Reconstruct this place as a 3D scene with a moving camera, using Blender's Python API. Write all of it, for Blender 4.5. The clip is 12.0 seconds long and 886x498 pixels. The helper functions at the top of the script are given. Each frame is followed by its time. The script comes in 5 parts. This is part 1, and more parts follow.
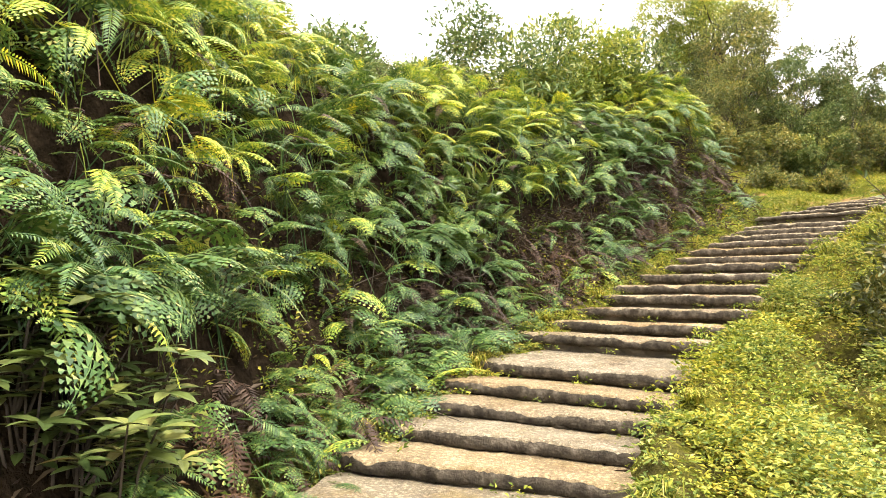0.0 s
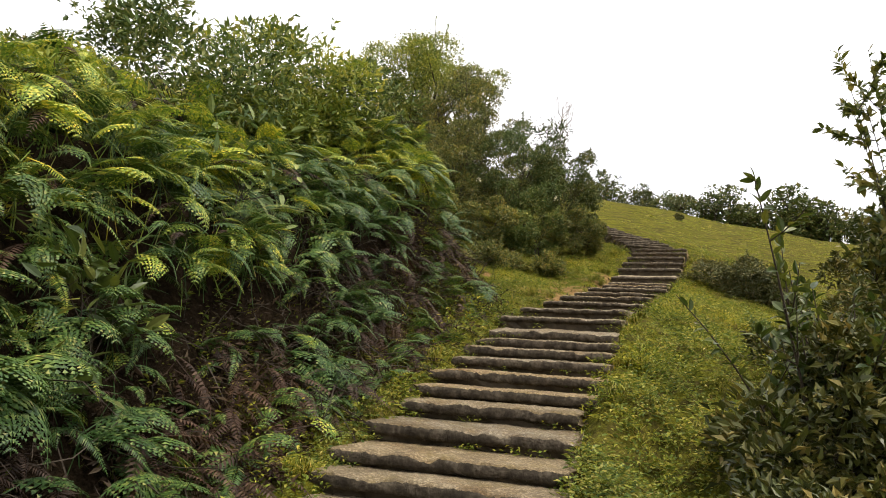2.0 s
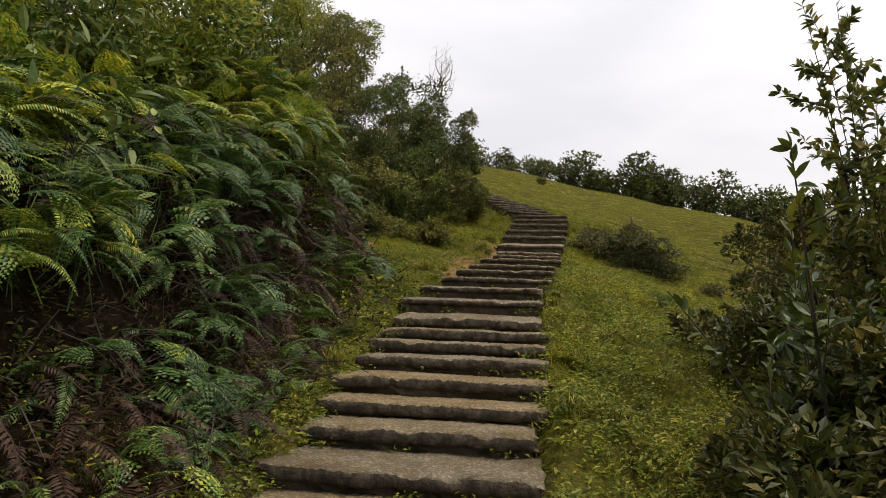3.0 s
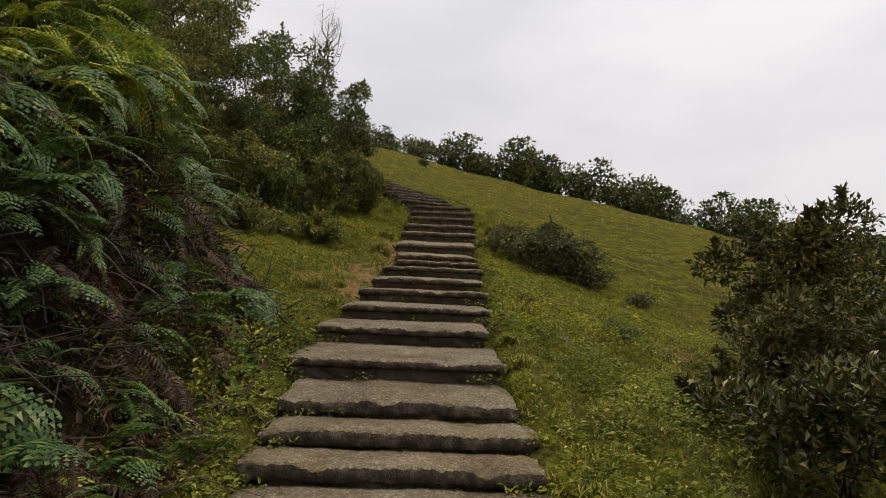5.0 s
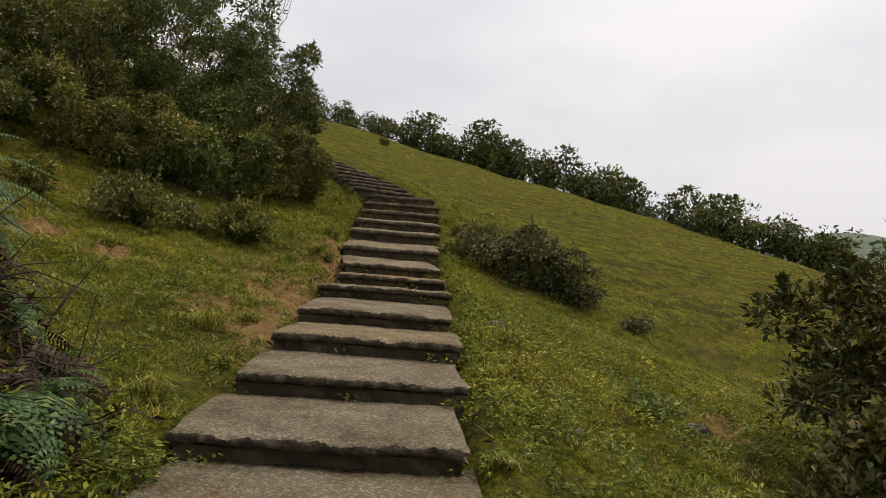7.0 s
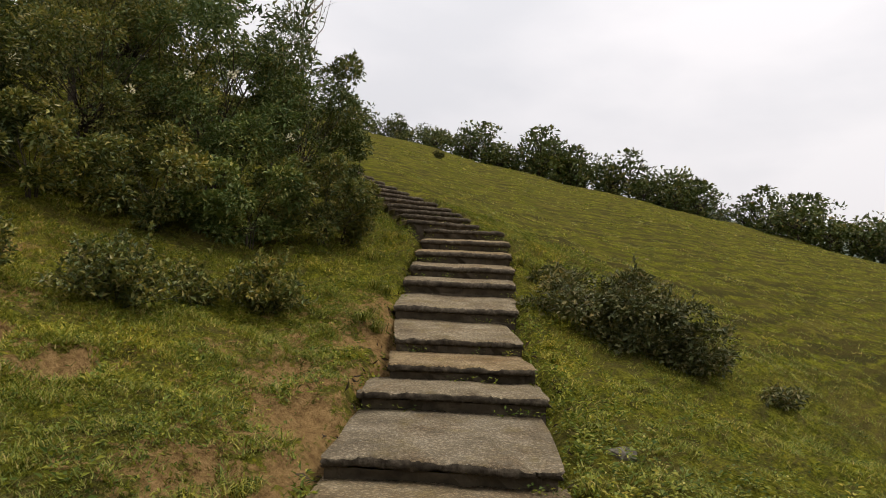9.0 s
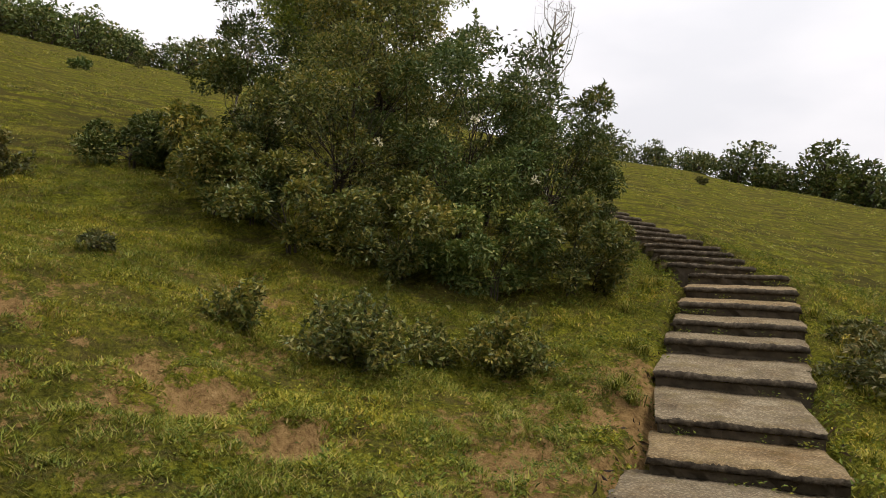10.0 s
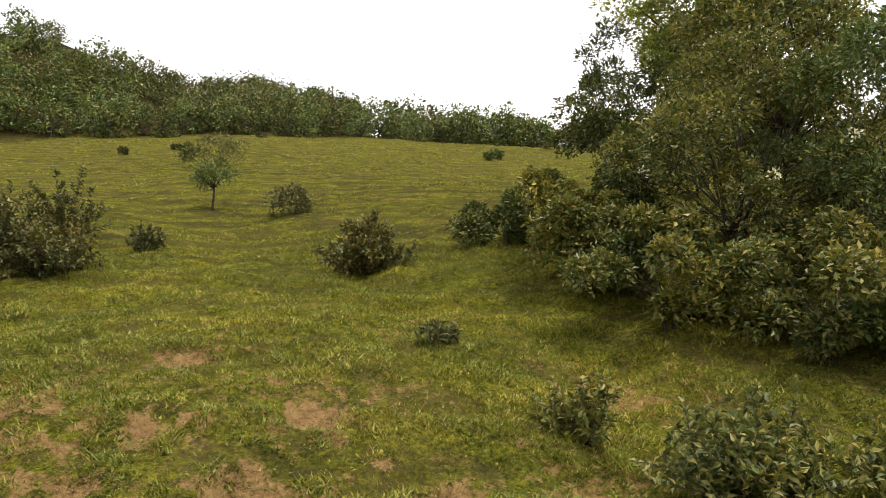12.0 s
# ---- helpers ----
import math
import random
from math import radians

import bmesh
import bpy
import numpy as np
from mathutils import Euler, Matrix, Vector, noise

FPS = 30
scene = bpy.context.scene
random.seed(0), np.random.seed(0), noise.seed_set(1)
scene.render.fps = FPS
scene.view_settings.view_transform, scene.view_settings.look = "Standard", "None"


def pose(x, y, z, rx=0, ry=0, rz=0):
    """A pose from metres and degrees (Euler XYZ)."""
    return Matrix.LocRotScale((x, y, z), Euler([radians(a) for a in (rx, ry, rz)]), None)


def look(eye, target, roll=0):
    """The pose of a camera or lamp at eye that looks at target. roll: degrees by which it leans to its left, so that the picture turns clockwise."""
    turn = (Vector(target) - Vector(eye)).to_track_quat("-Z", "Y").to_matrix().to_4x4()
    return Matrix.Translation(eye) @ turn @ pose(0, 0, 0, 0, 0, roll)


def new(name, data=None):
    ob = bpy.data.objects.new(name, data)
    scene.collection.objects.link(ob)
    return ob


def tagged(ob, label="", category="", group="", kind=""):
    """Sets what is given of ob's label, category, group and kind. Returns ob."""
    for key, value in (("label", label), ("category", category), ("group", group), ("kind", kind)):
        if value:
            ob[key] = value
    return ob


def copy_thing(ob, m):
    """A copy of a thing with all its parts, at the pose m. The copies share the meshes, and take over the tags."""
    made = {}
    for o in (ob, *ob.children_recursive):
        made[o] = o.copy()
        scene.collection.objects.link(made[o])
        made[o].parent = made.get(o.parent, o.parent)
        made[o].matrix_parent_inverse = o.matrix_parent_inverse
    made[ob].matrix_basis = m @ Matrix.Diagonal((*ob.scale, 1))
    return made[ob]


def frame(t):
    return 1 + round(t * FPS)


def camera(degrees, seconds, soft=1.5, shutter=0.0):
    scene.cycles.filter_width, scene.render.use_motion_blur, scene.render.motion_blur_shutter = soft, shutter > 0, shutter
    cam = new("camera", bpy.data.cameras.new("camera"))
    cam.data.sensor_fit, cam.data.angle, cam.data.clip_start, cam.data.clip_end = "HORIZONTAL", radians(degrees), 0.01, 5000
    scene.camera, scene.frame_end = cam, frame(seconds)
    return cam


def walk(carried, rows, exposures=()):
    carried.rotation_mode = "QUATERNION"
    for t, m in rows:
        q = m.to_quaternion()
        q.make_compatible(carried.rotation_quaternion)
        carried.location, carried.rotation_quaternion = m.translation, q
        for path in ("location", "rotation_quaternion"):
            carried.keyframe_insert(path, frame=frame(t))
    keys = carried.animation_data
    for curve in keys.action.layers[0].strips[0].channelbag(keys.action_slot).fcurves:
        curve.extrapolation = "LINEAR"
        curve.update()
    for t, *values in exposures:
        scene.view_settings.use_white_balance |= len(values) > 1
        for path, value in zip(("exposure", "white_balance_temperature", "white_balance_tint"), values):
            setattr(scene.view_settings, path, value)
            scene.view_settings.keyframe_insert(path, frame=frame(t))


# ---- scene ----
from math import cos

cam = camera(64.2, 12.0, soft=0.95)
METRES, EYE, TILT, LEAN, TURN = 14.0, 1.5, 5.0, -1.7, 0.0
ROWS = [
    (0.0, 0.0, 0.0, 0.0, 0.0, 0.0, -0.0),
    (0.5, 0.0087, 0.0508, 0.009, -3.72, 2.26, -1.49),
    (1.0, 0.0164, 0.0982, 0.015, -7.29, 0.69, -2.1),
    (1.5, 0.0239, 0.1548, 0.034, -19.33, 2.81, -2.62),
    (2.0, 0.0361, 0.2036, 0.0429, -24.05, 4.04, -4.05),
    (2.5, 0.0415, 0.2506, 0.0448, -29.72, 2.56, -5.13),
    (3.0, 0.0497, 0.2947, 0.0549, -35.47, 1.63, -3.79),
    (3.5, 0.0676, 0.3339, 0.0646, -39.52, 2.95, -1.39),
    (5.5, 0.1565, 0.4814, 0.0925, -48.75, -0.09, -6.02),
    (6.0, 0.1839, 0.5098, 0.1027, -51.65, 0.13, -5.87),
    (6.5, 0.218, 0.5381, 0.1078, -49.69, -0.02, -6.43),
    (8.5, 0.3311, 0.6515, 0.1337, -49.05, -1.61, -7.86),
    (9.0, 0.3554, 0.6831, 0.1471, -44.59, -0.46, -4.92),
    (9.5, 0.3778, 0.7097, 0.1517, -35.74, 1.09, -3.83),
    (10.0, 0.3918, 0.7252, 0.1636, -23.93, 0.38, -4.02),
    (10.5, 0.4014, 0.7518, 0.1612, -10.89, 1.14, -0.77),
    (11.0, 0.4088, 0.782, 0.1741, 1.65, 3.47, -2.18),
    (11.5, 0.42, 0.8003, 0.1711, 8.45, 4.57, 0.33),
    (12.0, 0.4463, 0.8273, 0.1741, 9.64, 4.29, 0.23),
]
# exposure of the walk, in stops
EXPO = [(0.0, 1.75), (0.5, 1.68), (1.0, 1.4), (1.5, 0.92), (2.0, 0.32), (2.5, -0.08), (3.0, -0.37), (3.5, -0.57), (5.5, -0.64),
        (6.5, -0.6), (8.5, -0.55), (9.5, -0.42), (10.0, -0.33), (10.5, 0.12), (11.5, 0.25), (12.0, 0.24)]
walk(cam, [(t, pose(0, 0, EYE, TILT, LEAN, TURN) @ pose(METRES * x, METRES * y, METRES * z, 90 + pitch, roll, yaw)) for t, x, y, z, yaw, pitch, roll in ROWS], EXPO)

# ---------------------------------------------------------------- world and sun
SUN_AZ, SUN_EL = 140.0, 64.0
world = bpy.data.worlds.new("overcast_sky")
scene.world = world
world.use_nodes = True
wt = world.node_tree
wt.nodes.clear()
w_out = wt.nodes.new("ShaderNodeOutputWorld")
w_bg = wt.nodes.new("ShaderNodeBackground")
w_sky = wt.nodes.new("ShaderNodeTexSky")
w_sky.sky_type, w_sky.sun_disc = "NISHITA", False
w_sky.sun_elevation, w_sky.sun_rotation = radians(SUN_EL), radians(SUN_AZ)
w_sky.dust_density = 4.0
w_grey = wt.nodes.new("ShaderNodeHueSaturation")
w_grey.inputs["Saturation"].default_value = 0.12
w_grey.inputs["Value"].default_value = 0.09
w_tc = wt.nodes.new("ShaderNodeTexCoord")
w_map = wt.nodes.new("ShaderNodeMapping")
w_map.inputs["Scale"].default_value = (1.0, 1.0, 2.6)
w_noise = wt.nodes.new("ShaderNodeTexNoise")
w_noise.inputs["Scale"].default_value = 2.2
w_noise.inputs["Detail"].default_value = 6
w_ramp = wt.nodes.new("ShaderNodeValToRGB")
w_ramp.color_ramp.elements[0].position, w_ramp.color_ramp.elements[0].color = 0.3, (0.87, 0.86, 0.9, 1)
w_ramp.color_ramp.elements[1].position, w_ramp.color_ramp.elements[1].color = 0.58, (1.08, 1.04, 1.06, 1)
w_mix = wt.nodes.new("ShaderNodeMixRGB")
w_mix.inputs[0].default_value = 0.85
wt.links.new(w_sky.outputs[0], w_grey.inputs["Color"])
wt.links.new(w_tc.outputs["Generated"], w_map.inputs[0])
wt.links.new(w_map.outputs[0], w_noise.inputs["Vector"])
wt.links.new(w_noise.outputs["Fac"], w_ramp.inputs[0])
wt.links.new(w_grey.outputs[0], w_mix.inputs[1])
wt.links.new(w_ramp.outputs[0], w_mix.inputs[2])
w_sep = wt.nodes.new("ShaderNodeSeparateXYZ")
w_rise = wt.nodes.new("ShaderNodeMapRange")
w_rise.inputs["From Min"].default_value, w_rise.inputs["From Max"].default_value = 0.0, 1.0
w_rise.inputs["To Min"].default_value, w_rise.inputs["To Max"].default_value = 1.17, 1.95
w_mul = wt.nodes.new("ShaderNodeMixRGB")
w_mul.blend_type = "MULTIPLY"
w_mul.inputs[0].default_value = 1.0
wt.links.new(w_tc.outputs["Generated"], w_sep.inputs[0])
wt.links.new(w_sep.outputs["Z"], w_rise.inputs["Value"])
wt.links.new(w_mix.outputs[0], w_mul.inputs[1])
wt.links.new(w_rise.outputs[0], w_mul.inputs[2])
wt.links.new(w_mul.outputs[0], w_bg.inputs["Color"])
w_bg.inputs["Strength"].default_value = 1.0
wt.links.new(w_bg.outputs[0], w_out.inputs[0])

sun = new("sun", bpy.data.lights.new("sun", "SUN"))
sun.data.energy, sun.data.angle, sun.data.color = 2.8, radians(14), (1.0, 0.93, 0.8)
sun_dir = Vector((cos(radians(SUN_EL)) * math.sin(radians(SUN_AZ)), cos(radians(SUN_EL)) * cos(radians(SUN_AZ)), math.sin(radians(SUN_EL))))
sun.matrix_world = look(sun_dir * 50, (0, 0, 0))


# ---------------------------------------------------------------- materials
def nodes_of(name):
    m = bpy.data.materials.new(name)
    m.use_nodes = True
    nt = m.node_tree
    nt.nodes.clear()
    return m, nt


def noise_node(nt, vec, scale, detail=4, rough=0.6):
    n = nt.nodes.new("ShaderNodeTexNoise")
    n.inputs["Scale"].default_value, n.inputs["Detail"].default_value, n.inputs["Roughness"].default_value = scale, detail, rough
    nt.links.new(vec, n.inputs["Vector"])
    return n.outputs["Fac"]


def ramp_node(nt, fac, stops):
    r = nt.nodes.new("ShaderNodeValToRGB")
    e = r.color_ramp.elements
    while len(e) < len(stops):
        e.new(0.5)
    for k, (p, c) in enumerate(stops):
        e[k].position, e[k].color = p, (*c, 1)
    nt.links.new(fac, r.inputs[0])
    return r.outputs[0]


def mix_node(nt, fac, a, b, mode="MIX"):
    m = nt.nodes.new("ShaderNodeMixRGB")
    m.blend_type = mode
    for k, v in ((0, fac), (1, a), (2, b)):
        if isinstance(v, (int, float)):
            m.inputs[k].default_value = v
        elif isinstance(v, tuple):
            m.inputs[k].default_value = (*v, 1)
        else:
            nt.links.new(v, m.inputs[k])
    return m.outputs[0]


def math_node(nt, op, a, b):
    m = nt.nodes.new("ShaderNodeMath")
    m.operation, m.use_clamp = op, False
    for k, v in ((0, a), (1, b)):
        if isinstance(v, (int, float)):
            m.inputs[k].default_value = v
        else:
            nt.links.new(v, m.inputs[k])
    return m.outputs[0]


def leaf_mat(name, colors, through_light=0.35, rough=0.45, patch=0.6, spec=0.26):
    """Foliage: the colour varies leaf by leaf and in large patches; light passes through the blades."""
    m, nt = nodes_of(name)
    geo = nt.nodes.new("ShaderNodeNewGeometry")
    col = ramp_node(nt, geo.outputs["Random Per Island"], colors)
    big = noise_node(nt, geo.outputs["Position"], 0.9, 3)
    tone = ramp_node(nt, big, [(0.32, (0.5, 0.58, 0.68)), (0.5, (1.0, 1.0, 1.0)), (0.68, (1.75, 1.45, 0.95))])
    col = mix_node(nt, patch, col, mix_node(nt, 1.0, col, tone, "MULTIPLY"))
    fine = noise_node(nt, geo.outputs["Position"], 55, 2)
    col = mix_node(nt, 0.35, col, mix_node(nt, 1.0, col, ramp_node(nt, fine, [(0.3, (0.6, 0.6, 0.6)), (0.7, (1.3, 1.3, 1.2))]), "MULTIPLY"))
    bs = nt.nodes.new("ShaderNodeBsdfPrincipled")
    bs.inputs["Roughness"].default_value = rough
    bs.inputs["Specular IOR Level"].default_value = spec
    nt.links.new(col, bs.inputs["Base Color"])
    tr = nt.nodes.new("ShaderNodeBsdfTranslucent")
    nt.links.new(mix_node(nt, 1.0, col, (1.4, 1.3, 0.8), "MULTIPLY"), tr.inputs["Color"])
    mx = nt.nodes.new("ShaderNodeMixShader")
    mx.inputs[0].default_value = through_light
    nt.links.new(bs.outputs[0], mx.inputs[1])
    nt.links.new(tr.outputs[0], mx.inputs[2])
    out = nt.nodes.new("ShaderNodeOutputMaterial")
    nt.links.new(mx.outputs[0], out.inputs[0])
    return m


def solid_mat(name, stops, scale, rough=0.85, bump=0.4, bump_scale=40.0, dist=0.01, extra=None, spec=0.2):
    m, nt = nodes_of(name)
    geo = nt.nodes.new("ShaderNodeNewGeometry")
    pos = geo.outputs["Position"]
    col = ramp_node(nt, noise_node(nt, pos, scale, 6, 0.65), stops)
    if extra:
        col = extra(nt, pos, col, geo)
    bs = nt.nodes.new("ShaderNodeBsdfPrincipled")
    bs.inputs["Roughness"].default_value = rough
    bs.inputs["Specular IOR Level"].default_value = spec
    nt.links.new(col, bs.inputs["Base Color"])
    bp = nt.nodes.new("ShaderNodeBump")
    bp.inputs["Strength"].default_value, bp.inputs["Distance"].default_value = bump, dist
    nt.links.new(noise_node(nt, pos, bump_scale, 5, 0.7), bp.inputs["Height"])
    nt.links.new(bp.outputs[0], bs.inputs["Normal"])
    out = nt.nodes.new("ShaderNodeOutputMaterial")
    nt.links.new(bs.outputs[0], out.inputs[0])
    return m


def step_extra(nt, pos, col, geo):
    """Weathered concrete: fine aggregate, pale flecks, brown stains and some moss; each step has its own tint."""
    vor = nt.nodes.new("ShaderNodeTexVoronoi")
    vor.inputs["Scale"].default_value = 38
    vor.inputs["Randomness"].default_value = 1.0
    warp = nt.nodes.new("ShaderNodeMixRGB")
    warp.blend_type, warp.inputs[0].default_value = "ADD", 0.05
    wn = nt.nodes.new("ShaderNodeTexNoise")
    wn.inputs["Scale"].default_value, wn.inputs["Detail"].default_value = 17, 4
    nt.links.new(pos, wn.inputs["Vector"])
    nt.links.new(pos, warp.inputs[1])
    nt.links.new(wn.outputs["Color"], warp.inputs[2])
    nt.links.new(warp.outputs[0], vor.inputs["Vector"])
    peb = ramp_node(nt, vor.outputs["Distance"], [(0.1, (1.35, 1.3, 1.22)), (0.55, (0.55, 0.53, 0.49))])
    col = mix_node(nt, 0.8, col, mix_node(nt, 1.0, col, peb, "MULTIPLY"))
    grain = ramp_node(nt, noise_node(nt, pos, 130, 3, 0.8), [(0.32, (0.5, 0.48, 0.44)), (0.5, (1.0, 1.0, 1.0)), (0.68, (1.5, 1.46, 1.4))])
    col = mix_node(nt, 0.7, col, mix_node(nt, 1.0, col, grain, "MULTIPLY"))
    fleck = ramp_node(nt, noise_node(nt, pos, 75, 2, 0.5), [(0.66, (0, 0, 0)), (0.72, (0.7, 0.7, 0.7))])
    col = mix_node(nt, fleck, col, (0.52, 0.48, 0.4))
    info = nt.nodes.new("ShaderNodeObjectInfo")
    tint = ramp_node(nt, info.outputs["Random"], [(0.0, (0.88, 0.9, 0.93)), (0.6, (1.0, 0.97, 0.9)), (1.0, (1.12, 1.0, 0.8))])
    col = mix_node(nt, 1.0, col, tint, "MULTIPLY")
    stain = noise_node(nt, pos, 1.9, 6, 0.7)
    col = mix_node(nt, ramp_node(nt, stain, [(0.5, (0, 0, 0)), (0.68, (0.75, 0.75, 0.75))]), col, mix_node(nt, 1.0, col, (0.62, 0.5, 0.36), "MULTIPLY"))
    moss = noise_node(nt, pos, 3.7, 6, 0.75)
    return mix_node(nt, ramp_node(nt, moss, [(0.52, (0, 0, 0)), (0.7, (0.6, 0.6, 0.6))]), col, (0.21, 0.155, 0.048))


def ground_extra(nt, pos, col, geo):
    soil = nt.nodes.new("ShaderNodeAttribute")
    soil.attribute_name = "soil"
    tracks = nt.nodes.new("ShaderNodeAttribute")
    tracks.attribute_name = "tracks"
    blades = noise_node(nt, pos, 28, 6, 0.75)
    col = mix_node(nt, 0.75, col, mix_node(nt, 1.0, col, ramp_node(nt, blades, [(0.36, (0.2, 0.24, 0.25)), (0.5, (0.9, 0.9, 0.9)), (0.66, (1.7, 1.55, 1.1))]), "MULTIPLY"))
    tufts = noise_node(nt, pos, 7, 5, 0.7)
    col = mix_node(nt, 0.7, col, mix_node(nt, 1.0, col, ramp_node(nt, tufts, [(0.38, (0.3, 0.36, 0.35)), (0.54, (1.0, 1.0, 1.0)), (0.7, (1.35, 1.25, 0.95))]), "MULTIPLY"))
    turn = nt.nodes.new("ShaderNodeMapping")
    turn.inputs["Rotation"].default_value = (0, 0, radians(-34))
    turn.inputs["Scale"].default_value = (0.9, 2.6, 1.0)
    nt.links.new(pos, turn.inputs[0])
    thatch = noise_node(nt, turn.outputs[0], 2.9, 7, 0.75)
    straw = ramp_node(nt, noise_node(nt, pos, 19, 4, 0.7), [(0.35, (0.03, 0.026, 0.012)), (0.55, (0.085, 0.068, 0.03)), (0.72, (0.15, 0.115, 0.055))])
    col = mix_node(nt, ramp_node(nt, thatch, [(0.42, (0.65, 0.65, 0.65)), (0.52, (0, 0, 0))]), col, straw)
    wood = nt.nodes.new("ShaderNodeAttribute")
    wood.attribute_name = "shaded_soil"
    dry = noise_node(nt, pos, 0.55, 5, 0.65)
    col = mix_node(nt, ramp_node(nt, dry, [(0.5, (0, 0, 0)), (0.72, (0.6, 0.6, 0.6))]), col, (0.135, 0.098, 0.035))
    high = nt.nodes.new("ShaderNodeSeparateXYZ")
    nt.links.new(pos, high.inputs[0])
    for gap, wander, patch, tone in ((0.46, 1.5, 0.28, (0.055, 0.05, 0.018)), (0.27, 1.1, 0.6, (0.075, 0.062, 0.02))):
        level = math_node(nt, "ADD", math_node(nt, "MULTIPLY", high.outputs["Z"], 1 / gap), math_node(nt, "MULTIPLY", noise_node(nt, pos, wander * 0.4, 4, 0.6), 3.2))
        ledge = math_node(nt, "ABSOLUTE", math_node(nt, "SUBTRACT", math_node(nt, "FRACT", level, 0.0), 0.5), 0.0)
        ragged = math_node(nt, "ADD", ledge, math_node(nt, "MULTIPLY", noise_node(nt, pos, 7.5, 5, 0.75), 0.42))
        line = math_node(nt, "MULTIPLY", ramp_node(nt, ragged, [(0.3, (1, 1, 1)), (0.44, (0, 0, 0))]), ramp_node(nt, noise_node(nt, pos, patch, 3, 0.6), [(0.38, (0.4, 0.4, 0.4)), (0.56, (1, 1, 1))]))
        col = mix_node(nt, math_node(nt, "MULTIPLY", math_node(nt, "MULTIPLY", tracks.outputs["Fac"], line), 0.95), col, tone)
    edge = math_node(nt, "ADD", soil.outputs["Fac"], math_node(nt, "MULTIPLY", math_node(nt, "SUBTRACT", noise_node(nt, pos, 5, 7, 0.8), 0.5), 2.4))
    earth = ramp_node(nt, noise_node(nt, pos, 11, 8, 0.8), [(0.32, (0.1, 0.06, 0.023)), (0.5, (0.265, 0.165, 0.07)), (0.62, (0.355, 0.23, 0.1)), (0.75, (0.45, 0.34, 0.17))])
    # leaf mould colour; between the verge's hummocks it paints their shade
    humus_and_shade = ramp_node(nt, noise_node(nt, pos, 14, 6, 0.75), [(0.35, (0.01, 0.008, 0.005)), (0.6, (0.03, 0.021, 0.013)), (0.75, (0.058, 0.042, 0.025))])
    col = mix_node(nt, wood.outputs["Fac"], col, humus_and_shade)
    return mix_node(nt, ramp_node(nt, edge, [(0.5, (0, 0, 0)), (0.64, (1, 1, 1))]), col, earth)


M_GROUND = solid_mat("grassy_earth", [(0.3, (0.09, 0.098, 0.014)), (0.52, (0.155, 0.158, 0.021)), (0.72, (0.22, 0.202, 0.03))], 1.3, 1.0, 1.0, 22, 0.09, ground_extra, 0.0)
M_STEP = solid_mat("worn_concrete", [(0.28, (0.205, 0.16, 0.104)), (0.5, (0.36, 0.296, 0.2)), (0.72, (0.5, 0.43, 0.315))], 3.4, 0.95, 1.0, 40, 0.05, step_extra)
# front faces of the steps: grime, with shade put into the dark colour
M_STEP_FACE = solid_mat("grimy_shaded_concrete", [(0.3, (0.03, 0.024, 0.016)), (0.5, (0.075, 0.06, 0.042)), (0.72, (0.19, 0.158, 0.115))], 13, 0.95, 1.0, 55, 0.03)
M_RISER = solid_mat("shaded_earth_face", [(0.3, (0.035, 0.028, 0.018)), (0.7, (0.1, 0.078, 0.05))], 7, 0.95, 0.8, 45, 0.015)
M_BARK = solid_mat("bark", [(0.3, (0.021, 0.015, 0.010)), (0.7, (0.070, 0.056, 0.041))], 14, 0.9, 0.6, 50, 0.006)
M_PALE_BARK = solid_mat("pale_dry_bark", [(0.3, (0.2, 0.17, 0.14)), (0.7, (0.4, 0.36, 0.31))], 14, 0.9, 0.4, 60, 0.004)
M_ROCK = solid_mat("grey_stone", [(0.3, (0.07, 0.06, 0.045)), (0.7, (0.19, 0.17, 0.13))], 8, 0.9, 0.7, 30, 0.01)
M_HILL = solid_mat("far_hillside", [(0.3, (0.075, 0.1, 0.075)), (0.7, (0.16, 0.18, 0.13))], 0.012, 1.0, 0.6, 0.08, 6.0)
M_FERN = leaf_mat("fern_green", [(0.0, (0.075, 0.15, 0.026)), (0.45, (0.2, 0.28, 0.045)), (0.8, (0.365, 0.4, 0.058)), (1.0, (0.55, 0.475, 0.08))], 0.25, 0.5, 0.9)
# darker copy of the fern green, for fronds where shade falls
M_FERN_DARK = leaf_mat("fern_shade_green", [(0.0, (0.022, 0.05, 0.014)), (0.55, (0.058, 0.115, 0.027)), (0.9, (0.13, 0.18, 0.045)), (1.0, (0.24, 0.23, 0.085))], 0.18, 0.5, 0.85)
M_FERN_DEAD = leaf_mat("fern_withered", [(0.0, (0.015, 0.008, 0.005)), (0.5, (0.039, 0.020, 0.011)), (1.0, (0.075, 0.047, 0.030))], 0.1, 0.7)
M_LEAF = leaf_mat("shrub_leaf", [(0.0, (0.048, 0.084, 0.024)), (0.45, (0.103, 0.146, 0.040)), (0.85, (0.175, 0.209, 0.066)), (1.0, (0.328, 0.316, 0.115))], 0.12, 0.5)
M_LEAF_DARK = leaf_mat("dark_shrub_leaf", [(0.0, (0.035, 0.055, 0.013)), (0.5, (0.073, 0.100, 0.022)), (0.88, (0.138, 0.149, 0.045)), (1.0, (0.240, 0.199, 0.070))], 0.1, 0.55)
M_LEAF_YELLOW = leaf_mat("yellowish_leaf", [(0.0, (0.104, 0.154, 0.028)), (0.5, (0.199, 0.244, 0.041)), (1.0, (0.384, 0.375, 0.072))], 0.2, 0.4)
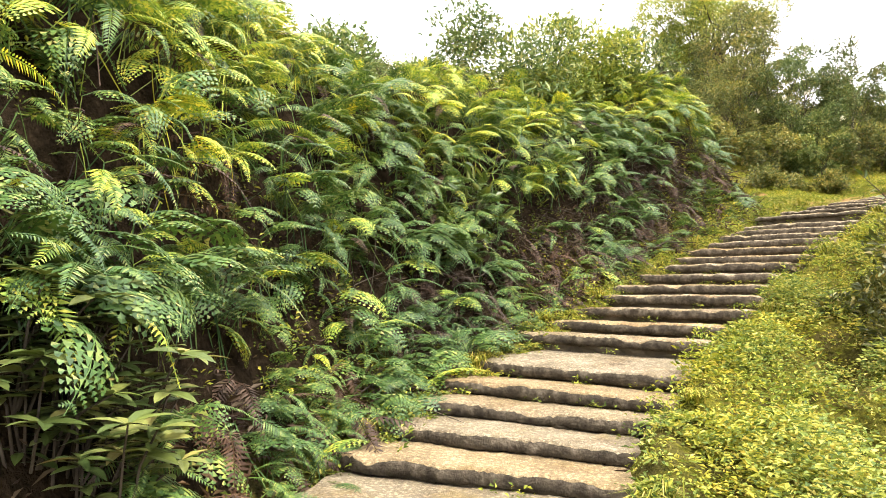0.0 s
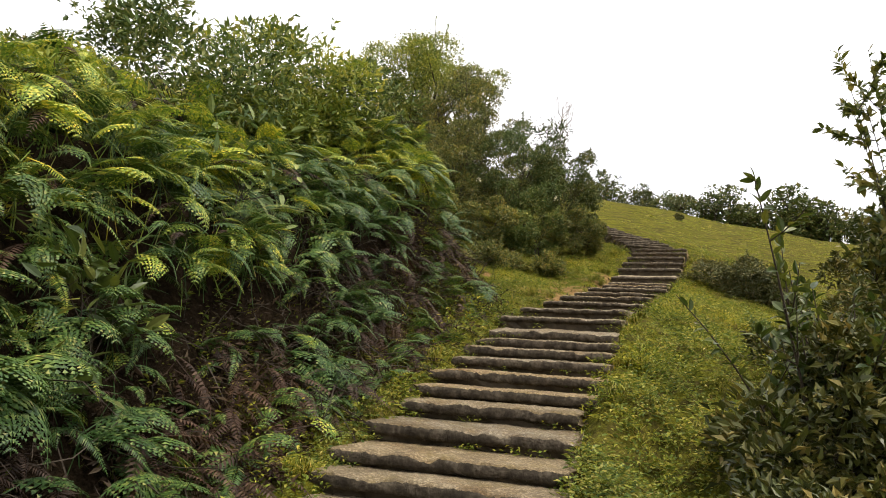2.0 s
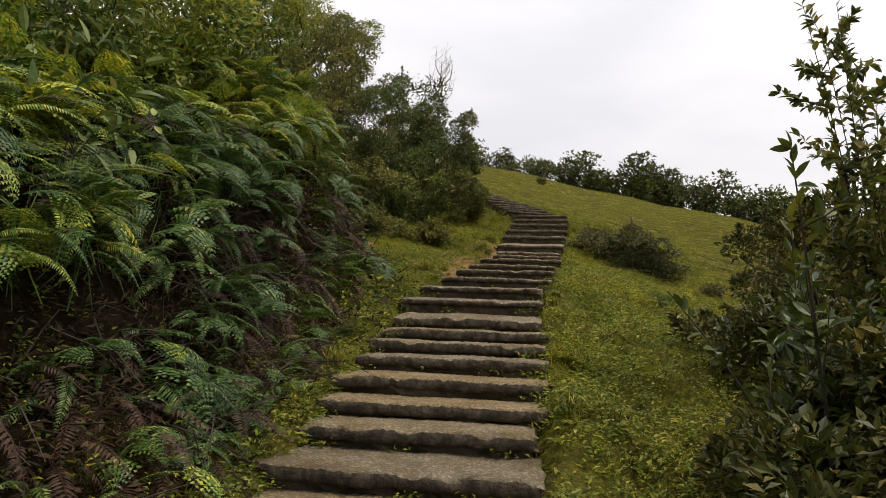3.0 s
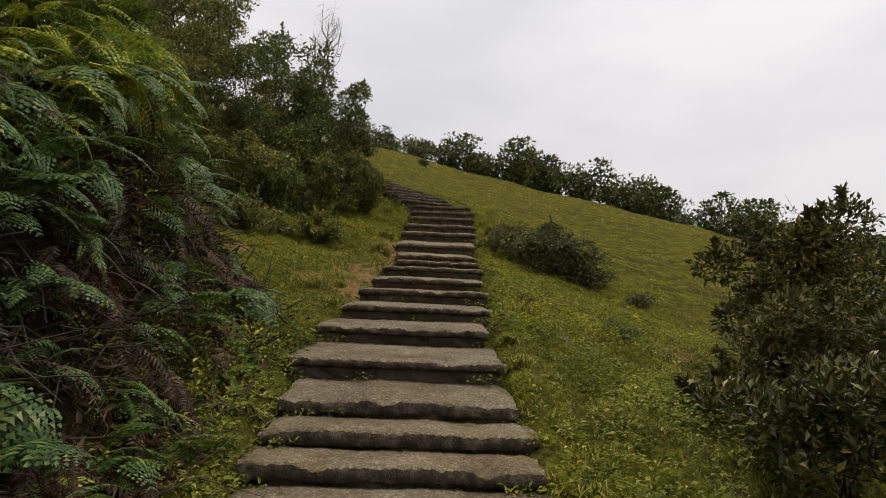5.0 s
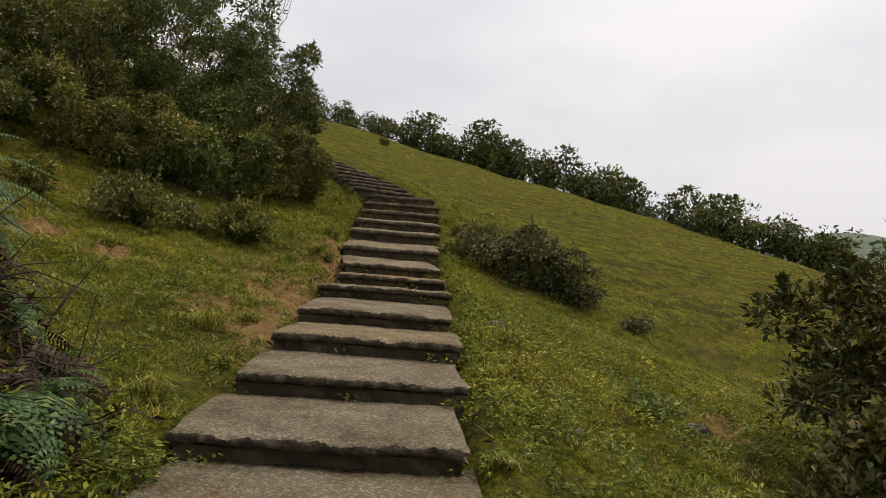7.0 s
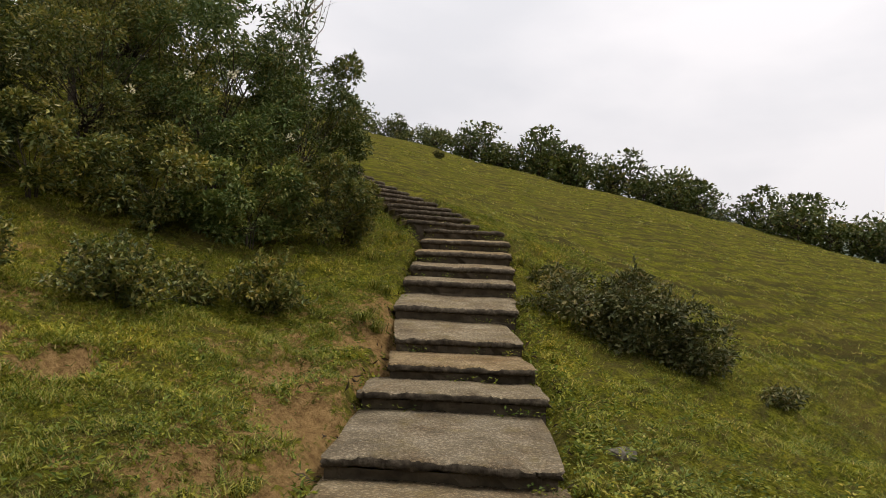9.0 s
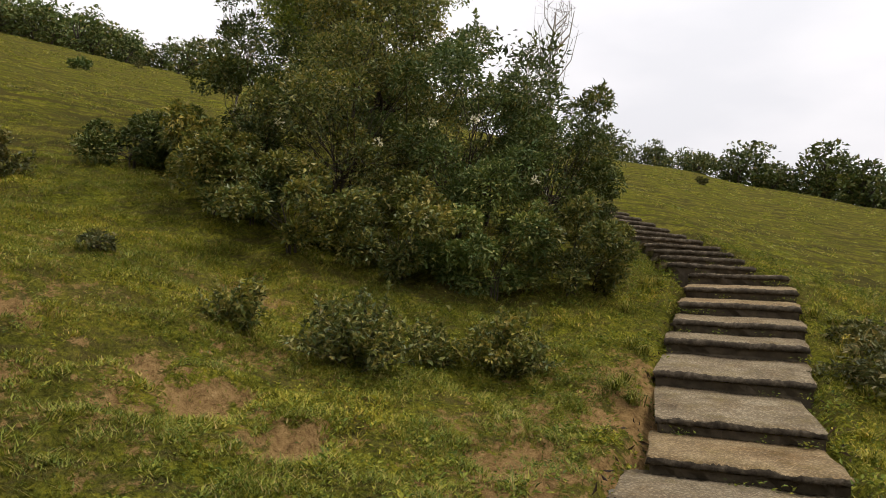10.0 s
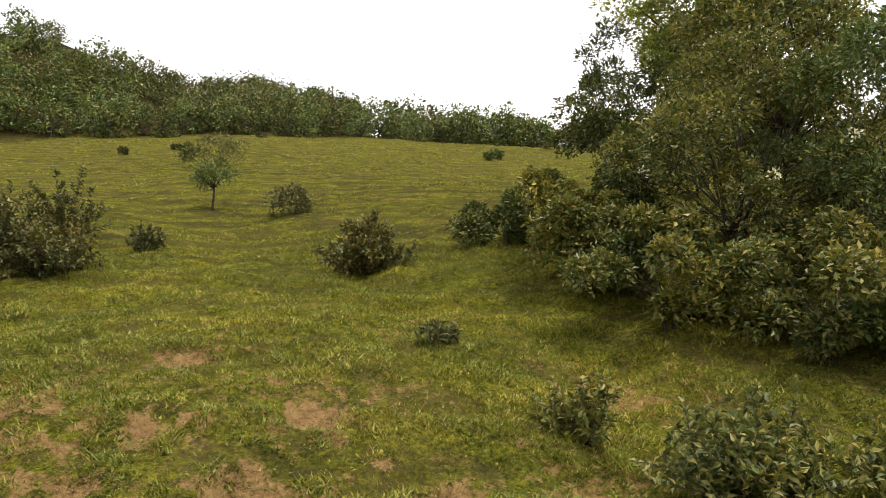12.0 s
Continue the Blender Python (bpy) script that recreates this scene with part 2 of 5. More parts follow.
M_LEAF_BRIGHT = leaf_mat("young_leaf", [(0.0, (0.026, 0.045, 0.010)), (0.55, (0.049, 0.072, 0.016)), (1.0, (0.104, 0.117, 0.029))], 0.25, 0.35)
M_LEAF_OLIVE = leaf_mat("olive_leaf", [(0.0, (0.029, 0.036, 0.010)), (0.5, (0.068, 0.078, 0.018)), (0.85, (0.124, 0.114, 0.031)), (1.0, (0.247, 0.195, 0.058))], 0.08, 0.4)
M_LEAF_BROWN = leaf_mat("bronzed_leaf", [(0.0, (0.044, 0.053, 0.019)), (0.45, (0.090, 0.100, 0.030)), (0.8, (0.140, 0.130, 0.047)), (1.0, (0.224, 0.179, 0.070))], 0.12, 0.55)
M_THICKET = leaf_mat("mixed_thicket_leaf", [(0.0, (0.041, 0.057, 0.018)), (0.4, (0.109, 0.135, 0.037)), (0.75, (0.198, 0.191, 0.052)), (0.92, (0.227, 0.190, 0.061)), (1.0, (0.306, 0.287, 0.084))], 0.2, 0.42)
M_TURF = leaf_mat("turf_blade", [(0.0, (0.069, 0.095, 0.016)), (0.4, (0.166, 0.201, 0.027)), (0.8, (0.287, 0.279, 0.046)), (1.0, (0.390, 0.301, 0.121))], 0.2, 0.6, spec=0.2)
M_SHORT_HERB = leaf_mat("leafy_cover", [(0.0, (0.066, 0.103, 0.032)), (0.4, (0.171, 0.217, 0.052)), (0.8, (0.316, 0.320, 0.067)), (1.0, (0.474, 0.409, 0.128))], 0.25, 0.42, spec=0.1)
M_GRASS = leaf_mat("grass_blade", [(0.0, (0.047, 0.063, 0.010)), (0.4, (0.135, 0.156, 0.021)), (0.8, (0.261, 0.249, 0.039)), (1.0, (0.374, 0.292, 0.106))], 0.15, 0.6, spec=0.1)
M_COVER = leaf_mat("low_herb_leaf", [(0.0, (0.043, 0.071, 0.013)), (0.45, (0.129, 0.168, 0.028)), (0.85, (0.241, 0.255, 0.037)), (1.0, (0.348, 0.319, 0.063))], 0.2, 0.5, spec=0.1)
M_FLOWER = leaf_mat("cream_petal", [(0.0, (0.55, 0.52, 0.36)), (1.0, (0.8, 0.78, 0.66))], 0.3, 0.5, 0.2)
M_LITTER = leaf_mat("dry_litter", [(0.0, (0.022, 0.013, 0.007)), (0.6, (0.050, 0.031, 0.017)), (1.0, (0.085, 0.063, 0.038))], 0.1, 0.8)


# ---------------------------------------------------------------- the lie of the land
E_S = (-14, 0, 4.33, 5.8, 7.42, 10.35, 12.2, 15.3, 17.17, 18.67, 21.4, 24, 400)
E_Z = (-4.4, -0.1, 1.15, 1.57, 2.085, 2.96, 3.33, 3.94, 4.25, 4.77, 5.72, 6.45, 104.0)
L_S = (-14, -0.14, 1.2, 2.44, 3.54, 5.8, 10.35, 15.3, 18.7, 21.3, 24, 40)
L_L = (9, -0.15, -1.05, -2.06, -2.56, -2.86, -2.92, -2.52, -2.33, -2.2, -2.9, -6.0)
HUB = (5.5, 10.5, 4.85)
C_AZ = (-60, -42, -34, -26, -20, -14, -10, -2, 38, 46, 50, 54, 58, 62, 66, 70, 74)
C_UP = (.6, .95, 1.0, 1.3, 1.25, 1.1, .8, .5, .65, .7, .65, .52, .45, .4, .25, .12, 0)
W_AZ = (-60, -42, -38, -34, -30, -26, -22, -18, -14, -10, -6, -2, 20, 45)
W_K = (.3, .28, .24, .17, .11, .11, .09, .05, -.04, 0, -.08, -.16, -.3, -.37)
BARE = [(4.53, 15.72, .34), (3.75, 15.25, .3), (4.62, 14.94, .36), (2.65, 14.96, .5), (6.39, 14.26, .42), (5.9, 14.91, .45), (7.62, 14.1, .3),
        (9.25, 14.65, .5), (7.5, 13.2, .5), (5.55, 15.2, .3), (0.83, 21.5, .3), (8.4, 13.7, .45), (9.9, 9.9, .45), (6.9, 12.6, .35), (3.3, 16.4, .3)]


def sstep(a, b, v):
    k = np.clip((v - a) / (b - a), 0, 1)
    return k * k * (3 - 2 * k)


def vnoise(x, y, seed=0):
    """Smooth value noise, 0 to 1."""
    x, y = np.asarray(x, float), np.asarray(y, float)
    i, j = np.floor(x), np.floor(y)
    fx, fy = x - i, y - j
    fx, fy = fx * fx * (3 - 2 * fx), fy * fy * (3 - 2 * fy)

    def h(a, b):
        v = np.sin(a * 127.1 + b * 311.7 + seed * 74.7) * 43758.5453
        return v - np.floor(v)
    return (h(i, j) * (1 - fx) + h(i + 1, j) * fx) * (1 - fy) + (h(i, j + 1) * (1 - fx) + h(i + 1, j + 1) * fx) * fy


def along(x, y):
    """Way along the steps and metres to the right of their middle line."""
    s = .68 * x + .73 * y
    return s, .73 * x - .68 * y - np.interp(s, L_S, L_L)


def bare_soil(x, y):
    v = np.zeros_like(x)
    for bx, by, br in BARE:
        d = np.hypot((x - bx) * 0.8 + (y - by) * 0.3, (y - by) * 1.25 - (x - bx) * 0.35) / br
        v = np.maximum(v, 1.1 - 0.8 * d + .35 * (vnoise(x * 5, y * 5, 33) - .5))
    s, u = along(x, y)
    left = -u - .6
    v = np.maximum(v, .58 * sstep(12, 13.5, s) * (1 - sstep(17.5, 19, s)) * sstep(-.3, .1, left) * (1 - sstep(.2, 2.0, left)) * (.5 + .95 * vnoise(x * 2.6, y * 2.6, 35)) + .1)
    v = np.maximum(v, .47 * sstep(13, 14.5, y) * (1 - sstep(17, 19, y)) * (1 - sstep(7, 10, x)) * (.4 + .9 * vnoise(x * 1.1, y * 1.6, 5)))
    return np.clip(v, 0, 1)


def smooth_land(x, y):
    s, u = along(x, y)
    z = np.interp(s, E_S, E_Z) - .05
    right, left = np.maximum(u - .75, 0), np.maximum(-u - .75, 0)
    z = z - .3 * np.minimum(right, 6) - .17 * np.maximum(right - 6, 0) + left * (.09 + .15 * sstep(0, 5, left))
    bank = sstep(.28, 2.4 - .9 * sstep(6, 9, s), left) * (1 - sstep(10.5, 12.3, s)) * (1 - .6 * sstep(6, 14, left))
    z = z + (2.3 + .7 * (1 - sstep(3.5, 8, s))) * bank - .1 * sstep(0, .5, left) * (1 - sstep(9.6, 12, s)) * (1 - bank)
    # the crest that closes the meadow, and the wooded rise behind it
    dx, dy = x - HUB[0], y - HUB[1]
    r, az = np.hypot(dx, dy), np.degrees(np.arctan2(dx, dy))
    el = np.where(az > -8, 17.4 - .002 * (az + 8) ** 2 + 2.0 * sstep(48, 80, az), 17.4 - .003 * (az + 8) ** 2)
    cone = HUB[2] + r * np.tan(np.radians(np.maximum(el, -6))) - .25
    gap = z - cone
    z = np.where(gap > -1.5, cone - .5 * (1.5 - np.minimum(gap, 1.5)) ** 2 / 3.0 * (gap < 1.5), z)
    z = z + np.radians(np.interp(az, C_AZ, C_UP)) * np.minimum(r, 62) * 1.1 * sstep(14, 62, r)
    far = np.maximum(r - 62, 0)
    k = np.interp(az, W_AZ, W_K)
    z = z + np.minimum(far, 60) * k - np.maximum(far - 60, 0) * (.45 - .1 * sstep(-60, 0, az))
    return np.maximum(z, -190 - 0 * r)


def cushion(x, y):
    """Hummocks of the verge below the first flight."""
    return sstep(.38, .62, .55 * vnoise(x * 1.7, y * 1.7, 51) + .45 * vnoise(x * 4.2, y * 4.2, 52))


def verge(s, u):
    return sstep(.85, 1.6, u) * (1 - sstep(4, 6, u)) * (1 - sstep(9, 12.5, s)) * sstep(-2, 0, s)


def land(x, y):
    x, y = np.asarray(x, float), np.asarray(y, float)
    s, u = along(x, y)
    z = smooth_land(x, y)
    on = (1 - sstep(.52, .82, np.abs(u))) * (1 - sstep(27, 29, s))
    z = z - .24 * on
    off = 1 - on
    lump = (vnoise(x * 1.7, y * 1.7, 1) - .5) * .12 + (vnoise(x * 4.3, y * 4.3, 2) - .5) * .085 + (vnoise(x * 8, y * 8, 7) - .5) * .04 * sstep(.8, 1.3, np.abs(u)) + (vnoise(x * .35, y * .35, 3) - .5) * .3 * sstep(2, 6, np.abs(u))
    wave = smooth_land(x, y) / .42 + 1.3 * vnoise(x * .5, y * .5, 4)
    tread = np.abs((wave % 1) - .5)
    ter = .17 * (tread - .25) * sstep(1.5, 4, np.abs(u)) * vnoise(x * .6, y * .6, 8)
    ter = ter + .26 * (cushion(x, y) - .6) * verge(s, u)
    return z + off * (lump + ter) - .12 * sstep(.55, .8, bare_soil(x, y)) * off


def track_mask(x, y):
    """Cattle tracks that follow the contours."""
    wave = smooth_land(x, y) / .42 + 1.3 * vnoise(x * .5, y * .5, 4)
    t = np.abs((wave % 1) - .5)
    s, u = along(x, y)
    return (1 - sstep(.05, .2, t)) * sstep(.3, .65, vnoise(x * .9 + 7, y * .9, 6)) * sstep(1.5, 4, np.abs(u))


def mould_and_shade(x, y):
    """Leaf mould under ferns and woods, plus shade painted into the verge's hollows."""
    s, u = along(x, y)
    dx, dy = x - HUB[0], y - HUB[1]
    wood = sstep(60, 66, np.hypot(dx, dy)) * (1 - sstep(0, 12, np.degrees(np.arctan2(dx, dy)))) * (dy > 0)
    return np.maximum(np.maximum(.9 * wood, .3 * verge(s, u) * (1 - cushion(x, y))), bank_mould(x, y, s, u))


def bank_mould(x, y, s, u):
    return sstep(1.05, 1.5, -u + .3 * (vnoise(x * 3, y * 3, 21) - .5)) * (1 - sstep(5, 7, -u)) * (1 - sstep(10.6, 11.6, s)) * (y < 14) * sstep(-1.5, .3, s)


def height_at(x, y):
    return float(land(np.array([x]), np.array([y]))[0])


# ---------------------------------------------------------------- mesh helpers
def mesh_np(name, verts, faces, mat, smooth=False):
    """A mesh from arrays: verts (n, 3) and faces (m, 3 or 4)."""
    verts, faces = np.asarray(verts, np.float32), np.asarray(faces, np.int32)
    me = bpy.data.meshes.new(name)
    me.vertices.add(len(verts))
    me.vertices.foreach_set("co", verts.ravel())
    k = faces.shape[1]
    me.loops.add(faces.size)
    me.loops.foreach_set("vertex_index", faces.ravel())
    me.polygons.add(len(faces))
    me.polygons.foreach_set("loop_start", np.arange(0, faces.size, k, dtype=np.int32))
    me.polygons.foreach_set("use_smooth", np.full(len(faces), smooth))
    me.update(calc_edges=True)
    me.materials.append(mat)
    return me


def part_np(name, verts, faces, mat, parent, label="", smooth=False):
    ob = new(name, mesh_np(name, verts, faces, mat, smooth))
    ob.parent = parent
    if label:
        tagged(ob, label)
    return ob


def thing(name, loc, label, category, group="", kind="", rz=0.0, scale=1.0):
    e = new(name)
    e.matrix_basis = pose(*loc, 0, 0, rz) @ Matrix.Scale(scale, 4)
    e.empty_display_size = 0.1
    return tagged(e, label, category, group, kind)


class Soup:
    """Collects triangles."""
    def __init__(self):
        self.v, self.f, self.n = [], [], 0

    def add(self, v, f):
        self.v.append(np.asarray(v, float).reshape(-1, 3))
        self.f.append(np.asarray(f, int).reshape(-1, 3) + self.n)
        self.n += len(self.v[-1])

    def arrays(self):
        return np.concatenate(self.v), np.concatenate(self.f)


def unit(v):
    return v / np.maximum(np.linalg.norm(v, axis=-1, keepdims=True), 1e-9)


def tube(points, radii, sides=5):
    """A tapered limb along points."""
    p, r = np.asarray(points, float), np.asarray(radii, float)
    d = unit(np.gradient(p, axis=0))
    a = unit(np.cross(d, np.array([.31, .17, .93])))
    b = np.cross(d, a)
    ang = np.arange(sides) * 2 * np.pi / sides
    ring = a[:, None, :] * np.cos(ang)[None, :, None] + b[:, None, :] * np.sin(ang)[None, :, None]
    v = (p[:, None, :] + ring * r[:, None, None]).reshape(-1, 3)
    f = []
    for i in range(len(p) - 1):
        for j in range(sides):
            q, w = i * sides + j, i * sides + (j + 1) % sides
            f += [(q, w, w + sides), (q, w + sides, q + sides)]
    return v, f


def leaf_blades(base, axis, normal, length, width, fold=0.25, droop=0.15, tris=4):
    """Many leaves at once: pointed blades, folded along the midrib and bending to the tip."""
    n = len(base)
    axis = unit(axis)
    side = unit(np.cross(axis, normal))
    up = np.cross(side, axis)
    L, Wd = np.asarray(length).reshape(-1, 1), np.asarray(width).reshape(-1, 1)
    if tris == 2:
        tip = base + axis * L - up * L * droop
        m = base + axis * L * .45
        v = np.stack([base, m + side * Wd * .5 + up * Wd * fold, tip, m - side * Wd * .5 + up * Wd * fold], 1)
        f = np.array([(0, 1, 2), (0, 2, 3)])
    else:
        def rib(q):
            return base + axis * L * q - up * L * droop * q * q

        def rim(q, w, sd):
            return rib(q) + side * Wd * w * sd + up * Wd * fold * w * 2
        v = np.stack([base, rib(.22), rib(.5), rib(.78), rib(1.0)] + [rim(q, w, sd) for sd in (1, -1) for q, w in ((.22, .38), (.5, .5), (.78, .31))], 1)
        half = [(0, 5, 1), (1, 5, 6), (1, 6, 2), (2, 6, 7), (2, 7, 3), (3, 7, 4)]
        f = np.array(half + [(a, c + 3 if c < 8 and c > 4 else c, b + 3 if b > 4 else b) for a, b, c in half])
    k = v.shape[1]
    return v.reshape(-1, 3), (f[None] + (np.arange(n) * k)[:, None, None]).reshape(-1, 3)


def crown_of(rng, height, radius, clumps, leaves, length, width, low=0.15, spread=0.42, tris=2, flat=1.0, up=0.25, shoots=0.06):
    """Clump centres and the leaves round them, for a shrub or a tree that stands at the origin."""
    c = []
    while len(c) < clumps:
        p = rng.uniform(-1, 1, 3)
        q = np.linalg.norm(p)
        if .25 < q < 1:
            p = p / q * q ** .55
            c.append(p)
    c = np.array(c)
    zc, hz = height * (1 + low) / 2, height * (1 - low) / 2
    ctr = np.stack([c[:, 0] * radius, c[:, 1] * radius, zc + c[:, 2] * hz * .92], 1)
    ctr[:, :2] *= (.86 + .16 * rng.normal(size=(clumps, 1)))
    rc = radius * spread * rng.uniform(.6, 1.25, clumps)
    which = rng.integers(0, clumps, leaves)
    d = rng.normal(size=(leaves, 3))
    d[:, 2] += .5
    d = unit(d)
    rad = rc[which] * rng.uniform(.2, 1, leaves) ** .34 * (1 + .1 * rng.normal(size=leaves).clip(-1, 2.0))
    pos = ctr[which] + d * rad[:, None] * np.array([1, 1, .8 * flat])
    ax = d * .7 + rng.normal(size=(leaves, 3)) * np.array([.75, .75, .5])
    ax[:, 2] += up
    nrm = unit(rng.normal(size=(leaves, 3)) * .55 + np.array([0, 0, 1.0]) + d * .3)
    ln = length * rng.uniform(.6, 1.25, leaves)
    # upright shoots that break the outline
    m = int(leaves * shoots)
    tip_of = rng.integers(0, clumps, max(3, clumps // 2))
    way = unit((ctr[tip_of] - np.array([0, 0, zc * .5])) * np.array([.7, .7, 1]) + rng.normal(size=(len(tip_of), 3)) * .25 * radius + np.array([0, 0, .5 * radius]))
    far = rc[tip_of] * rng.uniform(1.0, 1.6, len(tip_of))
    w = rng.integers(0, len(tip_of), m)
    tt = rng.uniform(.35, 1, m)
    pos[:m] = ctr[tip_of[w]] + way[w] * (far[w] * tt)[:, None] + rng.normal(size=(m, 3)) * length * .12
    ax[:m] = way[w] * .6 + rng.normal(size=(m, 3)) * .6
    ctr = np.concatenate([ctr, ctr[tip_of] + way * (far * .97)[:, None]])
    keep = pos[:, 2] > .01
    v, f = leaf_blades(pos[keep], ax[keep], nrm[keep], ln[keep], ln[keep] * width, .18, rng.uniform(0, .3, keep.sum())[:, None], tris)
    return ctr, v, f


def limbs_of(rng, ctr, height, trunk_r, fork=0.35, stems=1, lean=0.0, apart=False):
    """Stems from the ground, each with limbs to its share of the clumps."""
    made = []
    for k in range(stems):
        s = Soup()
        a = rng.uniform(0, 6.28)
        foot = np.array([cos(a), math.sin(a), 0]) * (trunk_r * 3 if stems > 1 else 0)
        head = np.array([rng.normal() * lean, rng.normal() * lean, height * fork * rng.uniform(.8, 1.2)]) + foot * 2
        mid = (foot + head) / 2 + rng.normal(size=3) * .03 * height
        s.add(*tube([foot - np.array([0, 0, .15]), mid, head], [trunk_r * 1.15, trunk_r * .9, trunk_r * .7], 6))
        for p in ctr[k::stems]:
            m = head * .45 + p * .55 + rng.normal(size=3) * .06 * height
            limb = tube([head - (head - mid) * .1, m, p], [trunk_r * .5, trunk_r * .28, trunk_r * .08], 4)
            if apart:
                made.append(limb)
            else:
                s.add(*limb)
        made.insert(0, s.arrays()) if apart else made.append(s.arrays())
    return made


def shrub(name, x, y, height, radius, clumps, leaves, length, width, mat, label, category="shrub", group="", seed=1, low=.05, stems=5,
          trunk_r=.015, fork=.3, tris=4, spread=.42, up=.25, bark=None, flat=1.0, sink=0.0, dense=2.0, shoots=0.05):
    rng = np.random.default_rng(seed)
    leaves, clumps, length = int(leaves * dense), int(clumps * 1.3), length * 1.12
    ctr, v, f = crown_of(rng, height, radius, clumps, leaves, length, width, low, spread, tris, flat, up, shoots)
    ob = thing(name, (x, y, height_at(x, y) - sink), label, category, group)
    for i, (lv, lf) in enumerate(limbs_of(rng, ctr, height, trunk_r, fork, stems, apart=stems == 1)):
        part_np("stem" if stems > 1 else "branch" if i else "trunk", lv, lf, bark or M_BARK, ob, smooth=True)
    part_np("crown", v, f, mat, ob)
    return ob


# ---------------------------------------------------------------- ground
def axis_points(lo, hi, step, reach):
    inner = list(np.arange(lo, hi, step))
    a, d = [], step
    p = lo
    while p > -reach:
        d *= 1.09
        p -= d
        a.append(p)
    b, d, p = [], step, inner[-1]
    while p < reach:
        d *= 1.09
        p += d
        b.append(p)
    return np.array(a[::-1] + inner + b)


gx, gy = axis_points(-3.5, 14.5, .12, 2600), axis_points(-1.0, 22.0, .13, 2600)
GX, GY = np.meshgrid(gx, gy)
GZ = land(GX.ravel(), GY.ravel())
nx, ny = len(gx), len(gy)
q = (np.arange(ny - 1)[:, None] * nx + np.arange(nx - 1)[None]).ravel()
ground = new("ground", mesh_np("ground", np.stack([GX.ravel(), GY.ravel(), GZ], 1), np.stack([q, q + 1, q + nx + 1, q + nx], 1), M_GROUND, True))
tagged(ground, "grazed green hillside meadow with bare patches of reddish soil", "ground", kind="structure")
for key, values in (("soil", bare_soil(GX.ravel(), GY.ravel())), ("tracks", .15 + .85 * sstep(7, 12, np.hypot(GX.ravel() - HUB[0], GY.ravel() - HUB[1]))), ("shaded_soil", mould_and_shade(GX.ravel(), GY.ravel()))):
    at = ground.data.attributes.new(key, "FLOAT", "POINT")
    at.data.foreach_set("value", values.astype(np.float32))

# far hills across the valley
def far_hill(x, y, w, h, seed, label):
    n = 60
    a = np.linspace(-1, 1, n)
    A, B = np.meshgrid(a, a)
    rr = np.hypot(A, B)
    Z = h * (np.clip(1 - rr, 0, 1) ** 1.2) * (.8 + .5 * vnoise(A * 3 + seed, B * 3, seed)) + h * .1 * (vnoise(A * 9, B * 9, seed) - .5) * (1 - rr).clip(0, 1)
    V = np.stack([x + A.ravel() * w, y + B.ravel() * w, -190 + Z.ravel()], 1)
    p = (np.arange(n - 1)[:, None] * n + np.arange(n - 1)[None]).ravel()
    tagged(new("backdrop", mesh_np("backdrop", V, np.stack([p, p + 1, p + n + 1, p + n], 1), M_HILL, True)), label, "hill", kind="structure")


far_hill(1480, 260, 900, 430, 3, "hazy green hill far across the valley")
far_hill(990, 490, 480, 400, 5, "distant rounded green hilltop behind the trees")
far_hill(1900, -300, 900, 300, 9, "pale distant ridge beyond the slope")

# ---------------------------------------------------------------- the steps
STEPS = [(.54, 4.34, .92, 1.6, 30), (.69, 4.65, 1.02, 1.62, 34), (.89, 5.02, 1.13, 1.66, 37), (1.27, 5.64, 1.34, 1.64, 39), (1.56, 5.9, 1.45, 1.62, 41),
         (1.87, 6.25, 1.58, 1.6, 43), (2.08, 6.51, 1.71, 1.58, 44), (2.27, 6.72, 1.82, 1.52, 44), (2.58, 7.09, 1.95, 1.46, 44), (2.9, 7.48, 2.09, 1.46, 44),
         (3.2, 7.73, 2.2, 1.5, 44), (3.5, 8.02, 2.33, 1.5, 43), (3.82, 8.35, 2.46, 1.46, 44), (4.06, 8.62, 2.57, 1.44, 44), (4.31, 8.85, 2.67, 1.43, 44),
         (4.56, 9.13, 2.78, 1.36, 44), (4.92, 9.57, 2.975, 1.42, 45)]
STEPS2 = [(5.58, 10.25, 3.165, 1.36, 46), (6.27, 10.8, 3.345, 1.36, 45), (6.94, 11.42, 3.525, 1.36, 48),
          (7.6, 12.04, 3.69, 1.3, 48), (8.47, 12.8, 3.905, 1.34, 45), (9.0, 13.22, 4.04, 1.2, 42), (9.62, 13.86, 4.2, 1.2, 41), (10.41, 14.7, 4.48, 1.36, 47),
          (11.03, 15.26, 4.78, 1.36, 46), (11.37, 15.55, 4.99, 1.34, 45), (11.77, 15.92, 5.21, 1.3, 45), (12.28, 16.38, 5.435, 1.3, 46), (12.85, 16.95, 5.675, 1.26, 46)]
before, hx, hy, hz = [], .54, 4.34, .92
for hd in (26, 21, 16, 12, 10, 8, 8, 8, 8, 8, 8, 8, 8, 8, 8):
    hx, hy, hz = hx - .42 * math.sin(radians(hd)), hy - .42 * cos(radians(hd)), hz - .098
    before.append((hx, hy, hz, 1.6, hd))
after, hx, hy, hz = [], 12.72, 17.02, 5.68
for k in range(13):
    hd = (26, 30, 30, 26, 16, 10, 6, 6, 6, 6, 6, 6, 6)[k]
    run = .56 if k < 4 else .46
    hx, hy, hz = hx + run * math.sin(radians(hd)), hy + run * cos(radians(hd)), hz + .158
    after.append((hx, hy, hz, 1.25, hd))
ALL_STEPS = before[::-1] + STEPS + STEPS2 + after
